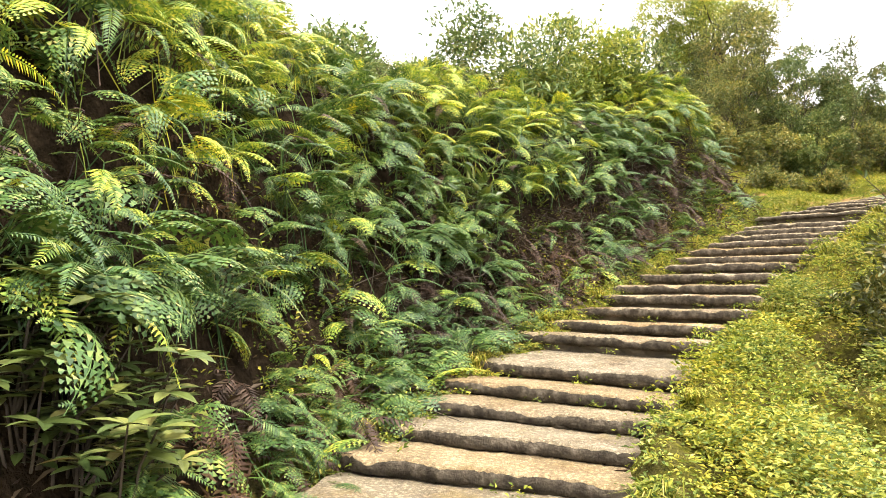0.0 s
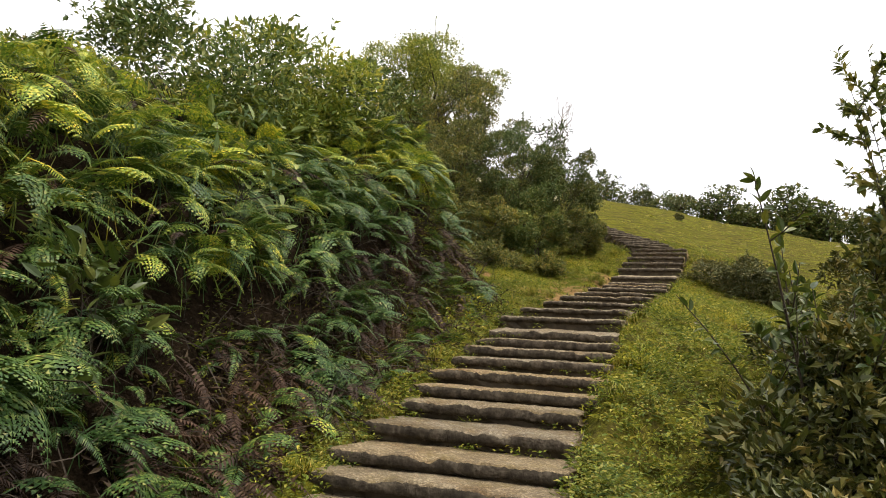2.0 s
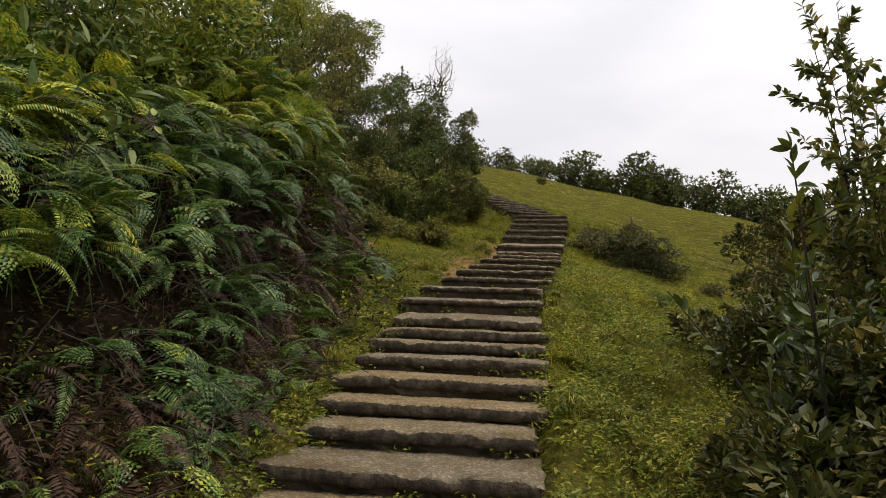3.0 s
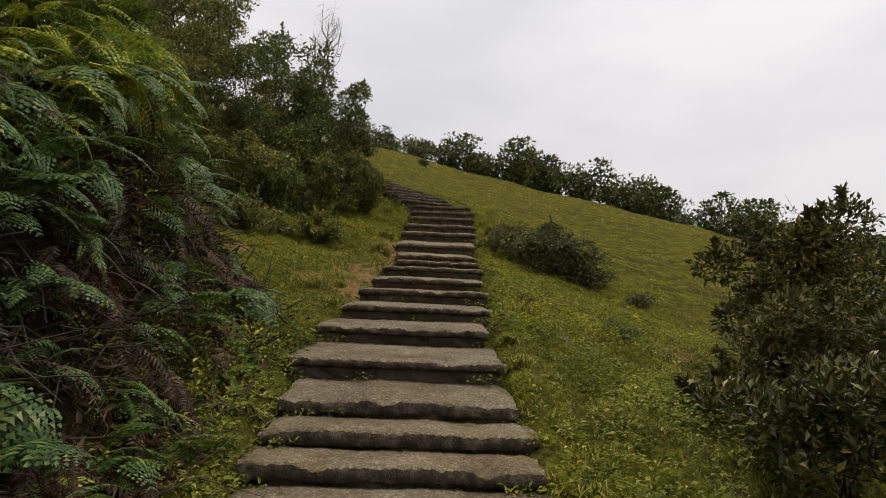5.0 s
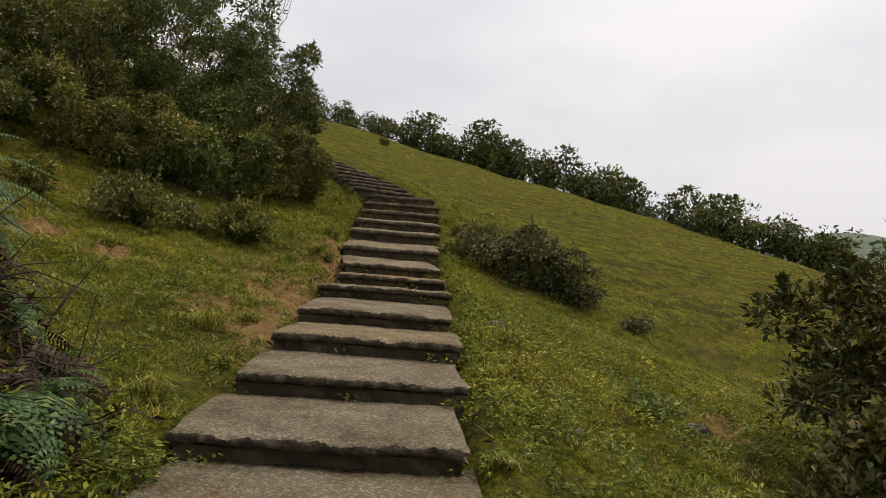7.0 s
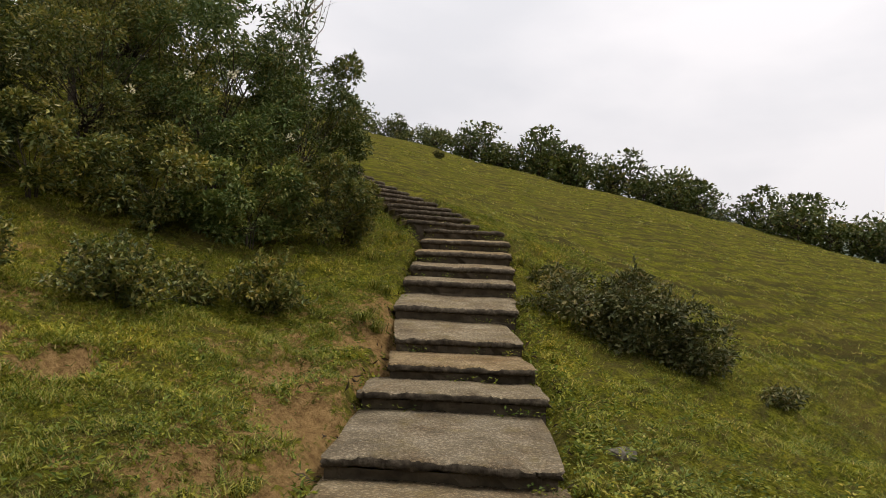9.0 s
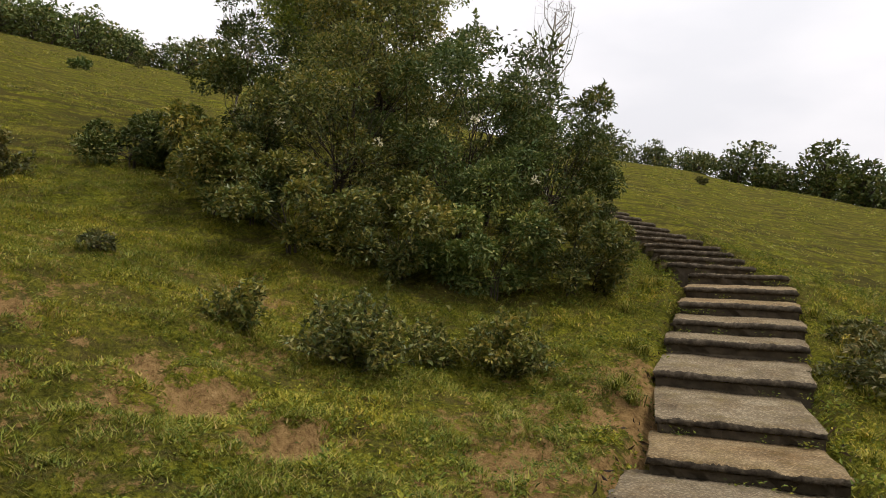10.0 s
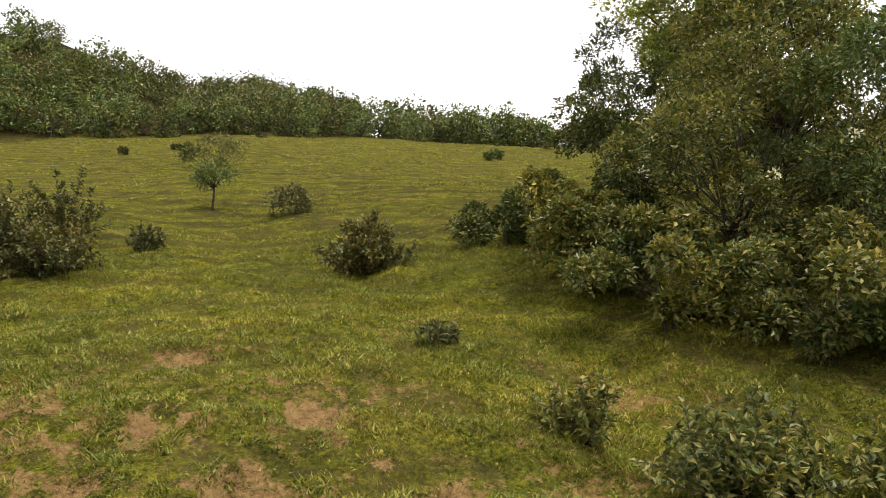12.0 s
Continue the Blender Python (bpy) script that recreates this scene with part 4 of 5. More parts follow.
for k, (az, r, sc) in enumerate(places):
    a = radians(az)
    x, y = HUB[0] + r * math.sin(a), HUB[1] + r * cos(a)
    # beyond az 10 only dark-leaved trees: backlit silhouettes put into the leaf colour
    pick = int(rt.choice([0, 1, 1, 2, 3])) if az < 10 else int(rt.choice([0, 2]))
    m = pose(x, y, height_at(x, y) - .5, 0, 0, rt.uniform(0, 360)) @ Matrix.Scale(sc, 4)
    if r > 67:
        pick = int(rt.choice([4, 5, 6]))
        mm = np.array(m)
        for v, f in WOOD_TREES[pick - 4]:
            woods[pick].add(v @ mm[:3, :3].T + mm[:3, 3], f)
        continue
    if pick not in used:
        used.add(pick)
        protos[pick].matrix_basis = m
    else:
        ob = copy_thing(protos[pick], pose(0, 0, 0))
        ob.matrix_basis = m

for pick, mt in ((4, M_LEAF_DARK), (5, M_LEAF), (6, M_LEAF_BROWN)):
    tagged(new("distant_woods", mesh_np("distant_woods", *woods[pick].arrays(), mt)), "dense green trees covering the rise behind the meadow", "woods", kind="stuff")

# ---------------------------------------------------------------- ferns on the bank
def frond_mesh(name, length, pairs, seed, mat, arch=.45, droop=.5, wide=.2, lobes=0):
    """A frond along +y: a bent midrib with pairs of narrow leaflets that shorten to the tip; with lobes, each is divided again."""
    rng = np.random.default_rng(seed)
    s = Soup()
    t = np.linspace(0, 1, 5)
    curve = lambda q: np.stack([.04 * np.sin(q * 3 + seed), q * length * (1 - .12 * q), length * (arch * q - (arch + droop * .55) * q ** 2.2)], -1)
    s.add(*tube(curve(t), np.linspace(.005, .0015, 5), 3))
    s.add(*tube([(0, -.16, -.42), (0, -.05, -.16), (0, 0, 0)], [.004, .0045, .005], 3))
    for i in range(pairs):
        q = .16 + .83 * (i + .3) / pairs
        p, d = curve(np.array(q)), curve(np.array(min(q + .03, 1.0))) - curve(np.array(q - .03))
        d = d / np.linalg.norm(d)
        e = (q - .16) / .84
        ln = length * wide * (1 - e) ** .75 * (.55 + .45 * min(1, e * 4)) + .008
        for sd in (-1, 1):
            out = np.array([sd, .0, .0]) * .92 + d * (.3 + .25 * e) + np.array([0, 0, -.1 + rng.normal() * .08])
            out = out / np.linalg.norm(out)
            nrm = np.cross(out, d) * sd
            nrm = nrm / np.linalg.norm(nrm)
            w = np.cross(nrm, out)
            bend = lambda a: p + out * ln * a - nrm * ln * .22 * a * a
            if not lobes:
                hw = min(.33 * length * .83 / pairs, ln * .16)
                s.add([bend(0), bend(.35) + w * hw, bend(.35) - w * hw, bend(1.0)], [(0, 2, 1), (1, 2, 3)])
                continue
            v, f = [], []
            for j in range(lobes):
                a0 = (j + .15) / lobes
                b0, b1 = bend(a0), bend(a0 + .8 / lobes)
                lw = ln * .27 * (1 - a0) ** .8 + .004
                for g_ in (-1, 1):
                    k = len(v)
                    v += [b0, b1, (b0 + b1) / 2 + out * lw * .45 + w * g_ * lw - nrm * .15 * lw]
                    f.append((k, k + 1, k + 2))
            k = len(v)
            v += [bend(0) - w * .002, bend(0) + w * .002, bend(1.0)]
            f.append((k, k + 1, k + 2))
            s.add(v, f)
    return mesh_np(name, *s.arrays(), mat)


FRONDS = [frond_mesh("frond", .62, 12, 1, M_FERN, .34, .5, .36, 4), frond_mesh("frond", .64, 28, 2, M_FERN, .3, .6, .16), frond_mesh("frond", .6, 12, 3, M_FERN_DARK, .34, .55, .36, 4),
          frond_mesh("frond", .62, 28, 4, M_FERN_DARK, .25, .6, .16)]
DEAD = [frond_mesh("frond", .6, 18, 5, M_FERN_DEAD, .2, .9, .19), frond_mesh("frond", .7, 18, 6, M_FERN_DEAD, .05, 1.0, .17)]
rf_ = np.random.default_rng(5)
fern_spots = []
tries = 0
while len(fern_spots) < 980 and tries < 60000:
    tries += 1
    s, left = rf_.uniform(.5, 11.6), .9 + 3.9 * rf_.uniform() ** 1.5
    if rf_.uniform() > 1.15 - .12 * left:
        continue
    u = -left - .12 - .3 * sstep(10.8, 11.6, s)
    l = u + np.interp(s, L_S, L_L)
    x, y = .68 * s + .73 * l, .73 * s - .68 * l
    x, y = x / (.68 ** 2 + .73 ** 2), y / (.68 ** 2 + .73 ** 2)
    if (x + .1) ** 2 + (y - .6) ** 2 < 2.1 ** 2 and y < 2.6:
        continue
    if any((x - a) ** 2 + (y - b) ** 2 < (.014 if left < 2.2 else .026) for a, b, *_ in fern_spots):
        continue
    fern_spots.append((x, y, s, left))
rest = {0: Soup(), 1: Soup(), 2: Soup()}
fern_spots.sort(key=lambda p: p[3])
mesh_arrays = {}
def arrays_of(me):
    if me.name not in mesh_arrays:
        v = np.zeros(len(me.vertices) * 3, np.float32)
        me.vertices.foreach_get("co", v)
        f = np.zeros(len(me.polygons) * 3, np.int32)
        me.polygons.foreach_get("vertices", f)
        mesh_arrays[me.name] = (v.reshape(-1, 3), f.reshape(-1, 3))
    return mesh_arrays[me.name]


for k, (x, y, s, left) in enumerate(fern_spots):
    z = height_at(x, y)
    low = left < 1.55
    dead = low and rf_.uniform() < (.2 + .42 * sstep(3, 5.5, s))
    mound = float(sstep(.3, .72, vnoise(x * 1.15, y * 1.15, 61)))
    # shade in the colour: foot and hollows take dark fronds, mound tops bright ones
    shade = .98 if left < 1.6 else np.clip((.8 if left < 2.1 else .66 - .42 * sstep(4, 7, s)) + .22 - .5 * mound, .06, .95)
    count = int(rf_.integers(6, 9)) if left < 2.4 else int(rf_.integers(5, 7))
    size = rf_.uniform(.42, .95) * (.95 if left < 2.3 else 1.0)
    as_thing = k < 300
    if as_thing:
        ob = thing("fern", (x, y, z - .03), "withered brown fern on the bank" if dead else ("fern at the foot of the bank, shade in its dark green" if low else "bright green fern arching out of the bank"), "fern", "ferns on the bank")
    for j in range(count):
        a = 226 + rf_.normal() * 72
        tilt = rf_.uniform(-30, 42) if not dead else rf_.uniform(-60, 20)
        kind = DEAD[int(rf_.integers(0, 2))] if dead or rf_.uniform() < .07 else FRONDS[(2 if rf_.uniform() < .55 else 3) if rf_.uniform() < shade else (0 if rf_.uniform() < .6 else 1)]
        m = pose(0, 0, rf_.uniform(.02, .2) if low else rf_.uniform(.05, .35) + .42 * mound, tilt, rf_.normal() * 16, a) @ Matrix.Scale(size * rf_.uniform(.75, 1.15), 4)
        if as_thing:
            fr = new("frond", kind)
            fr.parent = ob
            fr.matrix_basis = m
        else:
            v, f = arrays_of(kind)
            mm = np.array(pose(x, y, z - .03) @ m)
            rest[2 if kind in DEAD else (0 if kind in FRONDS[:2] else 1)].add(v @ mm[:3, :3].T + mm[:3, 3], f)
for k, mt in ((0, M_FERN), (1, M_FERN_DARK), (2, M_FERN_DEAD)):
    if rest[k].n:
        tagged(new("fern_thicket", mesh_np("fern_thicket", *rest[k].arrays(), mt)), "dense tangle of ferns covering the bank", "ferns", kind="stuff")

# broad-leaved plants among the ferns
for k, (x, y, h, r, lv, mt, lab) in enumerate([(.3, 6.9, .9, .4, 60, M_LEAF_BRIGHT, "young plant with broad leaves among ferns"), (1.2, 8.4, 1.1, .4, 60, M_LEAF, "young plant with broad leaves among ferns")]):
    shrub("leafy_plant", x, y, h, r, 9, lv, .125, .34, mt, lab, "plant", "plants among the ferns", 400 + k, .1, 4, .008, .4, 4, .5, .3)

# shrubs that crown the bank
for k, (x, y, h, r, lv) in enumerate([(-1.5, 8.5, .9, 1.0, 2200), (-.4, 9.3, .7, .8, 2000), (.7, 10.3, 1.7, 1.2, 3200), (1.7, 11.0, 1.6, 1.1, 3000), (2.7, 11.8, 1.2, .9, 2200), (-2.6, 7.3, 1.0, 1.2, 2600), (-3.6, 6.0, 1.1, 1.3, 2400)]):
    shrub("shrub", x, y, h, r, 18, lv, .08, .4, (M_LEAF, M_LEAF_YELLOW)[k % 2], "green shrub on top of the fern bank", "shrub", "shrubs on the bank", 430 + k, .0, 5, .015, .3, 2, .4, dense=3.0, shoots=.02)

# ---------------------------------------------------------------- grass, herbs, litter
def scatter(rng, n, dense):
    """Places on the land, thicker near the steps."""
    out_x, out_y = [], []
    while sum(map(len, out_x)) < n:
        x, y = rng.uniform(-4, 16, 60000), rng.uniform(-1, 27, 60000)
        s, u = along(x, y)
        p = dense(x, y, s, u)
        k = rng.uniform(size=60000) < p
        out_x.append(x[k])
        out_y.append(y[k])
    return np.concatenate(out_x)[:n], np.concatenate(out_y)[:n]


def bank_area(s, u):
    return sstep(1.4, 2.0, -u) * (1 - sstep(10.5, 11.8, s))


def grass_density(x, y, s, u):
    near = np.exp(-np.maximum(np.abs(u) - .7, 0) / 3.2)
    p = near * (np.abs(u) > .6) * (1 - .95 * bank_area(s, u)) * (.1 + .9 * sstep(.4, .6, .6 * vnoise(x * 1.6, y * 1.6, 11) + .4 * vnoise(x * 4.5, y * 4.5, 17)))
    return p * (1 - sstep(.35, .6, bare_soil(x, y) + .5 * (vnoise(x * 6, y * 6, 9) - .5))) * (1 - .85 * track_mask(x, y))


def blade_field(rng, x, y, length, width, name, mat, label, category):
    """One triangle a blade, growing from the land in clumps."""
    n = len(x)
    a, lean = rng.uniform(0, 6.283, n), rng.uniform(.4, 1.7, n)
    base = np.stack([x, y, land(x, y) - .01], 1)
    side = np.stack([-np.sin(a), np.cos(a), 0 * a], 1) * width[:, None]
    tip = base + np.stack([np.cos(a) * lean * length, np.sin(a) * lean * length, length * .8], 1)
    V = np.stack([base - side, base + side, tip], 1).reshape(-1, 3)
    tagged(new(name, mesh_np(name, V, np.arange(3 * n).reshape(-1, 3), mat)), label, category, kind="stuff")


rg = np.random.default_rng(8)
K = 9500
x, y = scatter(rg, K, grass_density)
per = 14
x, y = np.repeat(x, per) + rg.normal(size=K * per) * .035, np.repeat(y, per) + rg.normal(size=K * per) * .035
ok = np.abs(along(x, y)[1]) > .62
x, y = x[ok], y[ok]
tall = (.55 + .9 * vnoise(x * .9, y * .9, 12)) * (.7 + .6 * vnoise(x * 5, y * 5, 22))
blade_field(rg, x, y, rg.uniform(.02, .055, len(x)) * tall, rg.uniform(.0025, .006, len(x)), "grass", M_GRASS, "short yellow-green grass along the steps and meadow", "grass")
K = 15000
az, r = np.radians(rg.uniform(-46, 88, K)), 7 + 53 * rg.uniform(size=K) ** 1.5
x, y = HUB[0] + r * np.sin(az), HUB[1] + r * np.cos(az)
ok = (vnoise(x * .45, y * .45, 15) + .3 * vnoise(x * 1.4, y * 1.4, 16) > .45) & (track_mask(x, y) < .25) & (np.abs(along(x, y)[1]) > 1)
x, y, r = np.repeat(x[ok], 12), np.repeat(y[ok], 12), np.repeat(r[ok], 12)
x, y = x + rg.normal(size=len(x)) * .09, y + rg.normal(size=len(x)) * .09
blade_field(rg, x, y, rg.uniform(.025, .06, len(x)) * (.8 + r / 60), .004 + .0004 * r, "meadow_grass", M_TURF, "grazed yellow-green tussocks of the upper meadow", "grass")


def herb_density(x, y, s, u):
    edge = np.exp(-np.maximum(np.abs(u) - .72, 0) / 1.1)
    p = edge * (np.abs(u) > .62) * (1 - .9 * sstep(2.2, 3.2, -u) * (1 - sstep(10.5, 11.8, s)))
    p = p * (.15 + .85 * sstep(.42, .6, vnoise(x * 1.9 + 3, y * 1.9, 13))) * (.45 + .55 * (1 - sstep(9, 14, s)))
    return p * (1 - sstep(.5, .75, bare_soil(x, y)))


K = 6000
x, y = scatter(rg, K, herb_density)
per = 13
top = np.repeat((.05 + (.12 + .2 * (along(x, y)[0] < 11)) * vnoise(x * 1.5, y * 1.5, 14) ** 1.5) * rg.uniform(.5, 1.3, K), per)
size = np.repeat(rg.uniform(.6, 1.25, K), per)
x, y = np.repeat(x, per), np.repeat(y, per)
N = len(x)
a, q = rg.uniform(0, 6.283, N), rg.uniform(0, 1, N)
out = (.01 + .035 * (1 - q * .6)) * rg.uniform(.4, 1.3, N)
d = unit(np.stack([np.cos(a), np.sin(a), .2 + .7 * q], 1) + rg.normal(size=(N, 3)) * .25)
ln = rg.uniform(.02, .048, N) * size
v, f = leaf_blades(np.stack([x + np.cos(a) * out, y + np.sin(a) * out, land(x, y) + top * q], 1), d, unit(rg.normal(size=(N, 3)) * .35 + np.array([0, 0, 1])), ln, ln * .46, .15, .25, 2)
tagged(new("low_herbs", mesh_np("low_herbs", v, f, M_COVER)), "low yellow-green herbs crowding the edges of the steps", "herbs", kind="stuff")

K = 8500
x, y = scatter(rg, K, lambda x, y, s, u: (np.abs(u) > .9) * (1 - bank_area(s, u)) * sstep(8, 10, s) * np.exp(-np.maximum(np.abs(u) - 3, 0) / 8) * (.1 + .9 * sstep(.4, .6, .5 * vnoise(x * .8, y * .8, 31) + .5 * vnoise(x * 3.1, y * 3.1, 32))) * (1 - sstep(.6, .85, bare_soil(x, y))))
x, y = np.repeat(x, 9), np.repeat(y, 9)
N = len(x)
x, y = x + rg.normal(size=N) * .05, y + rg.normal(size=N) * .05
d = unit(rg.normal(size=(N, 3)) * np.array([1, 1, .3]) + np.array([0, 0, .45]))
ln = rg.uniform(.014, .036, N)
v, f = leaf_blades(np.stack([x, y, land(x, y) + rg.uniform(0, .05, N)], 1), d, unit(rg.normal(size=(N, 3)) * .4 + np.array([0, 0, 1])), ln, ln * .42, .15, .2, 2)
tagged(new("meadow_herbs", mesh_np("meadow_herbs", v, f, M_COVER)), "scattered rosettes of green herbs in the meadow", "herbs", kind="stuff")

# short curly turf of the grazed slope, in tufts with gaps between them
def turf_density(x, y, s, u):
    open_ground = (np.abs(u) > .85) * (1 - bank_area(s, u)) * sstep(5, 8, s) * (x < 16) * (1 - sstep(19, 24, y)) * (1 - sstep(6, 10, u))
    gaps = sstep(.3, .44, .5 * vnoise(x * 2.3, y * 2.3, 41) + .5 * vnoise(x * 5.5, y * 5.5, 42))
    gaps = gaps * (.3 + .7 * (x < 9.6) * sstep(12, 13, y))
    soil = bare_soil(x, y)
    return open_ground * gaps * (1 - track_mask(x, y)) * (1 - sstep(.62, .8, soil + .6 * (vnoise(x * 7, y * 7, 43) - .5))) * (.6 + .4 * (1 - sstep(15, 18, y))) * (1 - .3 * sstep(0, .8, u))


K = 19000
x, y = scatter(rg, K, turf_density)
per = 20
size = np.repeat(rg.uniform(.6, 1.3, K) * (.6 + .8 * vnoise(x * 1.3, y * 1.3, 44)), per)
x, y = np.repeat(x, per) + rg.normal(size=K * per) * .042, np.repeat(y, per) + rg.normal(size=K * per) * .042
blade_field(rg, x, y, rg.uniform(.026, .066, K * per) * size, rg.uniform(.003, .0065, K * per), "turf", M_TURF, "short curly grazed turf broken by bare earth", "grass")

# leafy cover in cushions on the slope below the first flight
def cover_density(x, y, s, u):
    edge = .55 * (u < -.7) * (u > -1.3) * (s > .5) * (s < 11.5) * sstep(.3, .6, vnoise(x * 2.5, y * 2.5, 55))
    return edge + (u > .72) * (u < 4.2) * (s > -1) * (1 - .85 * sstep(5, 9, s)) * (s < 15) * (.22 + .78 * cushion(x, y)) * np.exp(-np.maximum(u - .8, 0) / 2.2)


K = 4700
x, y = scatter(rg, K, cover_density)
per = 23
top = np.repeat((.04 + .3 * vnoise(x * 1.7, y * 1.7, 51) ** 1.8) * (.35 + .65 * sstep(.75, 1.4, np.abs(along(x, y)[1]))) * np.where(along(x, y)[1] < 0, .45, 1) * rg.uniform(.5, 1.25, K), per)
size = np.repeat(rg.uniform(.7, 1.4, K), per)
x, y = np.repeat(x, per), np.repeat(y, per)
N = len(x)
a, q = rg.uniform(0, 6.283, N), rg.uniform(0, 1, N) ** .7
out = rg.uniform(.01, .1, N) * (1.1 - .6 * q)
d = unit(np.stack([np.cos(a), np.sin(a), .1 + .5 * q], 1) + rg.normal(size=(N, 3)) * .25)
ln = rg.uniform(.018, .042, N) * size
v, f = leaf_blades(np.stack([x + np.cos(a) * out, y + np.sin(a) * out, land(x, y) + top * q], 1), d, unit(rg.normal(size=(N, 3)) * .3 + np.array([0, 0, 1])), ln, ln * .48, .15, .3, 2)
tagged(new("leafy_cover", mesh_np("leafy_cover", v, f, M_SHORT_HERB)), "cushions of yellow-green leafy weeds beside the steps", "weeds", kind="stuff")

# dry litter at the foot of the bank and on the steps' edges
N = 7000
x, y = scatter(rg, N, lambda x, y, s, u: np.exp(-((-u - 1.35) / .4) ** 2) * (s > .5) * (s < 11.5) * (.3 + .7 * sstep(4, 7, s)) + .04 * (np.abs(np.abs(u) - .68) < .1) * (s < 20))
z = land(x, y) + rg.uniform(.0, .25, N) * np.exp(-((-along(x, y)[1] - 1.4) / .5) ** 2) + .01
ln = rg.uniform(.03, .1, N)
v, f = leaf_blades(np.stack([x, y, z], 1), rg.normal(size=(N, 3)) * np.array([1, 1, .6]), unit(rg.normal(size=(N, 3)) + np.array([0, 0, .6])), ln, ln * .28, .2, .2, 2)
tagged(new("leaf_litter", mesh_np("leaf_litter", v, f, M_LITTER)), "brown dry leaf litter at the foot of the ferns", "leaf litter", kind="stuff")

# dry twigs tangled at the foot of the bank
s = Soup()
K = 620
x, y = scatter(rg, K, lambda x, y, s, u: np.exp(-((-u - 1.45) / .35) ** 2) * (s > 3) * (s < 11.6) * (.25 + .75 * sstep(5, 7.5, s)))
for k in range(K):
    b = np.array([x[k], y[k], height_at(x[k], y[k]) + rg.uniform(-.02, .25)])
    d = unit(rg.normal(size=3) * np.array([1, 1, .5]) + np.array([.3, -.3, .1]))
    n = rg.uniform(.2, .6)
    s.add(*tube([b, b + d * n * .5 + rg.normal(size=3) * .03, b + d * n + np.array([0, 0, -.12 * n]) + rg.normal(size=3) * .04], [.005, .0035, .0015], 3))
tagged(new("dry_twigs", mesh_np("dry_twigs", *s.arrays(), M_BARK)), "tangled dry brown twigs at the foot of the bank", "twigs", kind="stuff")

# taller grass tussocks beside the steps
def tussock(x, y, h, seed):
    rng = np.random.default_rng(seed)
    n = 70
    a, le = rng.uniform(0, 6.283, n), rng.uniform(.25, 1.0, n)
    ln = h * rng.uniform(.6, 1.1, n)
    b = np.stack([rng.normal(size=n) * .03, rng.normal(size=n) * .03, np.zeros(n)], 1)
    dr = np.stack([np.cos(a) * le, np.sin(a) * le, np.ones(n)], 1)
    sd = np.stack([-np.sin(a), np.cos(a), 0 * a], 1) * .004
    mid = b + unit(dr) * (ln * .6)[:, None]
    tip = b + unit(dr + np.stack([np.cos(a), np.sin(a), -.9 + 0 * a], 1) * .6) * ln[:, None]
    V = np.stack([b - sd, b + sd, mid + sd * .8, mid - sd * .8, tip], 1).reshape(-1, 3)
    F = (np.array([(0, 1, 2), (0, 2, 3), (3, 2, 4)])[None] + (np.arange(n) * 5)[:, None, None]).reshape(-1, 3)
    ob = new("grass_tussock", mesh_np("grass_tussock", V, F, M_GRASS))
    ob.matrix_basis = pose(x, y, height_at(x, y))
    tagged(ob, "tuft of longer grass at the edge of the steps", "grass", "tussocks along the steps")


rk = np.random.default_rng(60)
for k in range(60):
    s, sd = rk.uniform(2.5, 21), rk.choice([-1, 1])
    u = sd * rk.uniform(.78, 1.15)
    l = u + np.interp(s, L_S, L_L)
    tussock((.68 * s + .73 * l) / .9953, (.73 * s - .68 * l) / .9953, rk.uniform(.12, .26), 700 + k)


def stone(x, y, r, seed):
    rng = np.random.default_rng(seed)
    bm = bmesh.new()
    bmesh.ops.create_icosphere(bm, subdivisions=2, radius=1)
    for v in bm.verts:
        n = v.co.normalized()
        v.co = v.co * (1 + .22 * math.sin(n.x * 4 + seed) * math.cos(n.y * 5 + seed * 2) + rng.normal() * .05)
        v.co.x, v.co.y, v.co.z = v.co.x * r * 1.3, v.co.y * r, v.co.z * r * .6
    me = bpy.data.meshes.new("stone")
    bm.to_mesh(me)
    bm.free()
    me.materials.append(M_ROCK)
    ob = new("stone", me)
    ob.matrix_basis = pose(x, y, height_at(x, y) + r * .12, 0, 0, seed * 40)
    tagged(ob, "small weathered grey stone half sunk in grass", "stone", "stones on the slope")


for k, (x, y, r) in enumerate([(8.95, 11.75, .09), (9.3, 9.95, .1), (4.1, 10.35, .07), (7.3, 9.9, .05), (8.2, 13.5, .04)]):
    stone(x, y, r, k + 1)


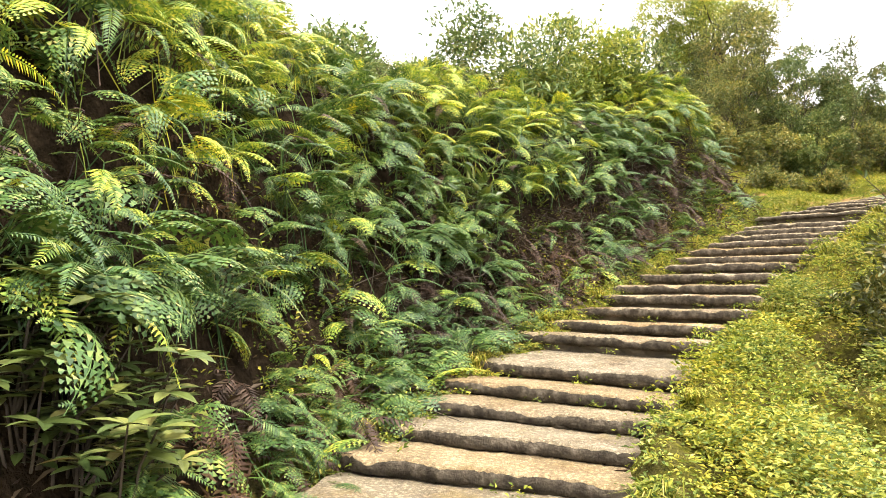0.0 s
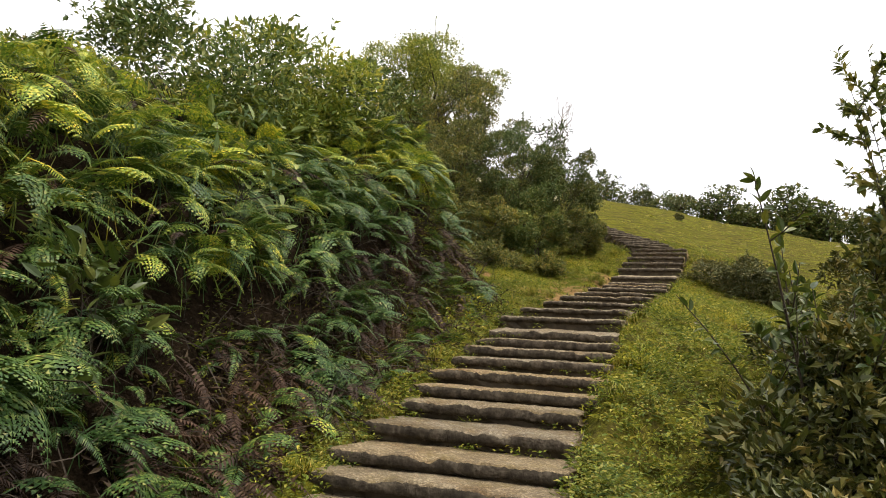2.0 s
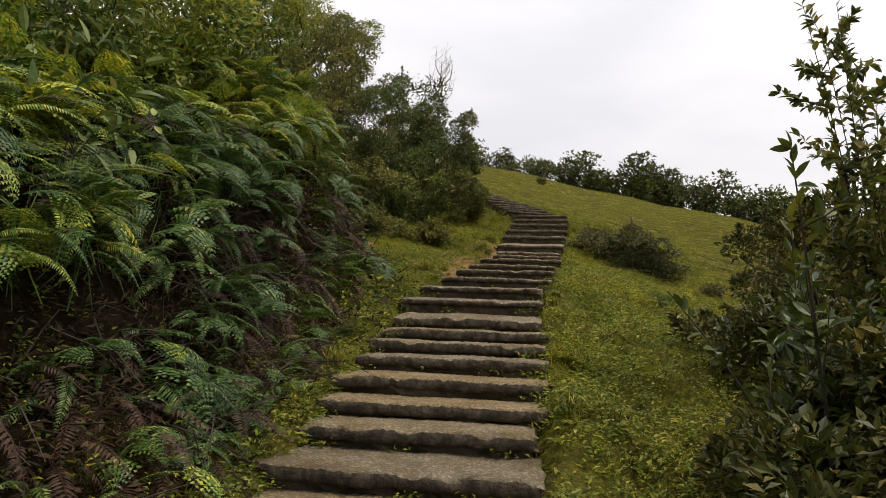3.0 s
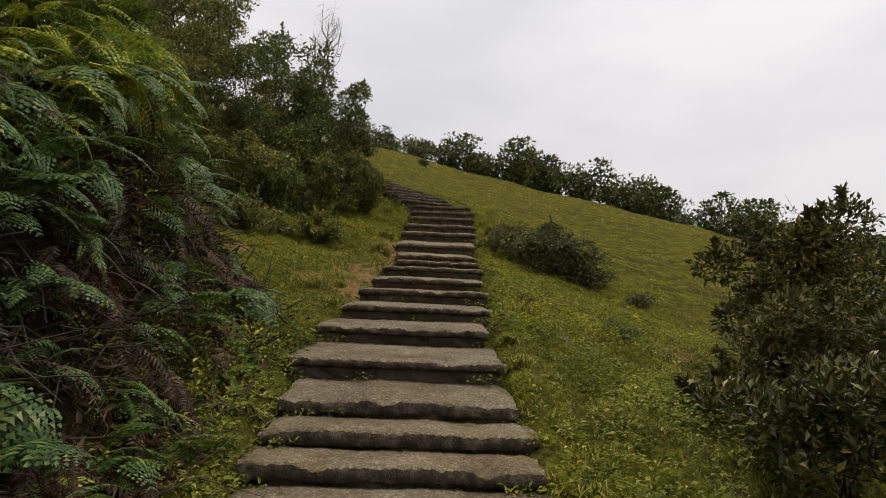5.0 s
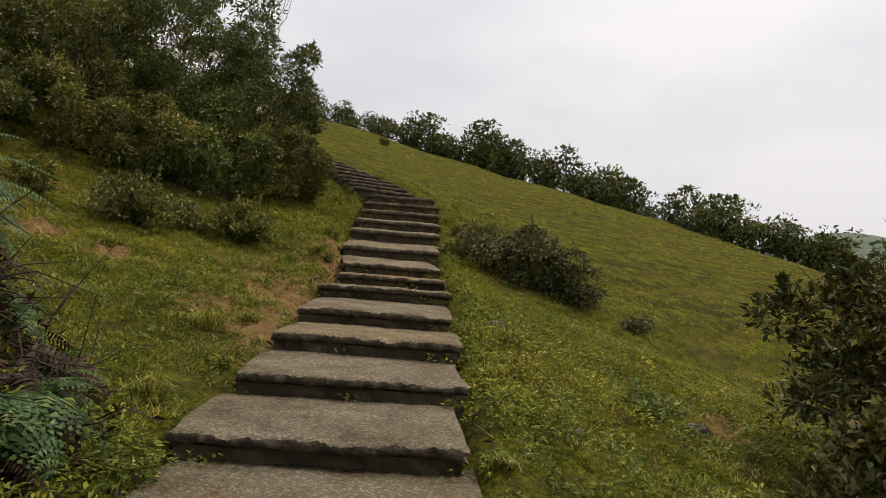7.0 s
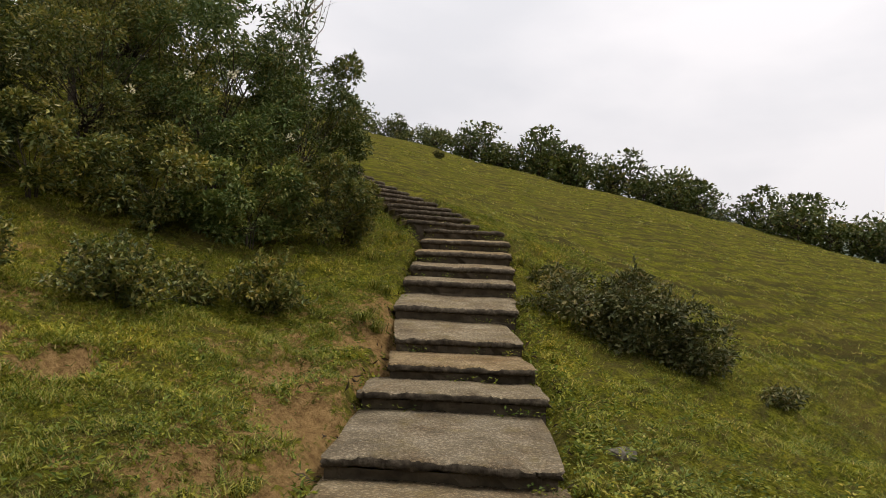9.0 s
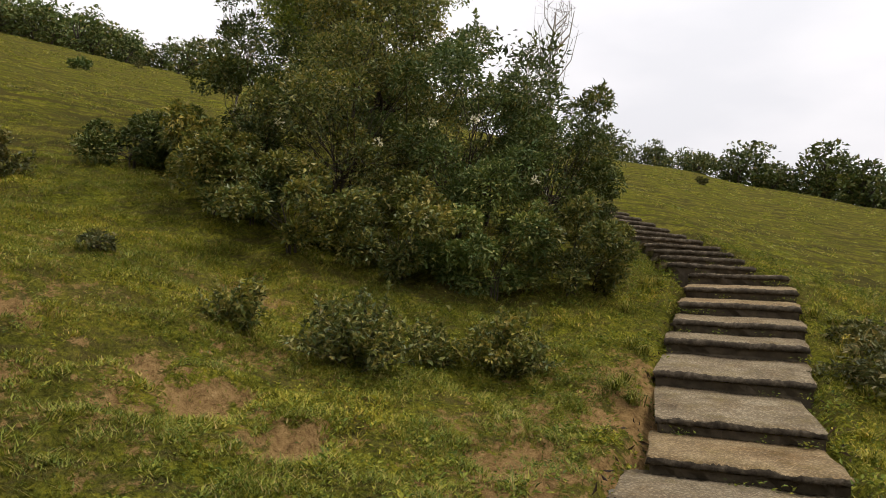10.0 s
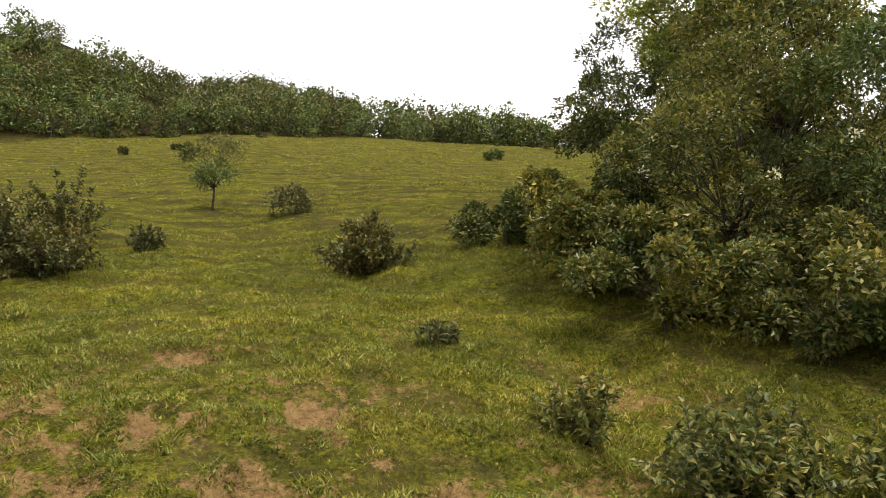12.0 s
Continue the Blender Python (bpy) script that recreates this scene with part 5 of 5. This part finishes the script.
def blossom(x, y, z, seed):
    rng = np.random.default_rng(seed)
    n = 22
    d = unit(rng.normal(size=(n, 3)) + np.array([0, 0, .5]))
    v, f = leaf_blades(d * .03 + rng.normal(size=(n, 3)) * .015, d, unit(rng.normal(size=(n, 3))), np.full(n, .04), np.full(n, .024), .2, .1, 2)
    ob = new("blossom", mesh_np("blossom", v, f, M_FLOWER))
    ob.matrix_basis = pose(x, y, z)
    tagged(ob, "small cluster of cream flowers on a shrub", "flower", "blossoms of the thicket")


for k, (x, y, z) in enumerate([(8.0, 17.95, 6.9), (8.6, 17.75, 7.2), (7.2, 18.2, 6.5), (7.5, 18.0, 7.5), (9.1, 17.6, 7.3), (8.3, 17.1, 5.9), (6.9, 18.6, 7.1), (9.9, 17.4, 6.6)]):
    blossom(x, y, z, 800 + k)


# small weeds rooted at the feet of the risers and along the ends of the treads
rw = np.random.default_rng(66)
P = []
for n in range(6, len(ALL_STEPS) - 10):
    cx, cy, cz, wd, hd = ALL_STEPS[n]
    pz = ALL_STEPS[n - 1][2] + max(0, cz - ALL_STEPS[n - 1][2] - .13) * .85
    side, ahead = np.array([cos(radians(hd)), -math.sin(radians(hd))]), np.array([math.sin(radians(hd)), cos(radians(hd))])
    for c in range(int(rw.integers(2, 6))):
        at_end = rw.uniform() < .6
        a = (rw.choice([-1, 1]) * rw.uniform(.36, .5) if at_end else rw.uniform(-.42, .42)) * wd
        for k in range(int(rw.integers(8, 22))):
            q = np.array([cx, cy]) + side * (a + rw.normal() * .05) - ahead * (.02 + abs(rw.normal()) * .03)
            P.append((q[0], q[1], pz + rw.uniform(0, .05)))
P = np.array(P)
N = len(P)
ln = rw.uniform(.015, .04, N)
d = unit(rw.normal(size=(N, 3)) * np.array([1, 1, .3]) + np.array([0, 0, .5]))
v, f = leaf_blades(P, d, unit(rw.normal(size=(N, 3)) * .4 + np.array([0, 0, 1])), ln, ln * .5, .15, .2, 2)
tagged(new("step_weeds", mesh_np("step_weeds", v, f, M_COVER)), "tiny green weeds growing at the feet of the risers", "weeds", kind="stuff")
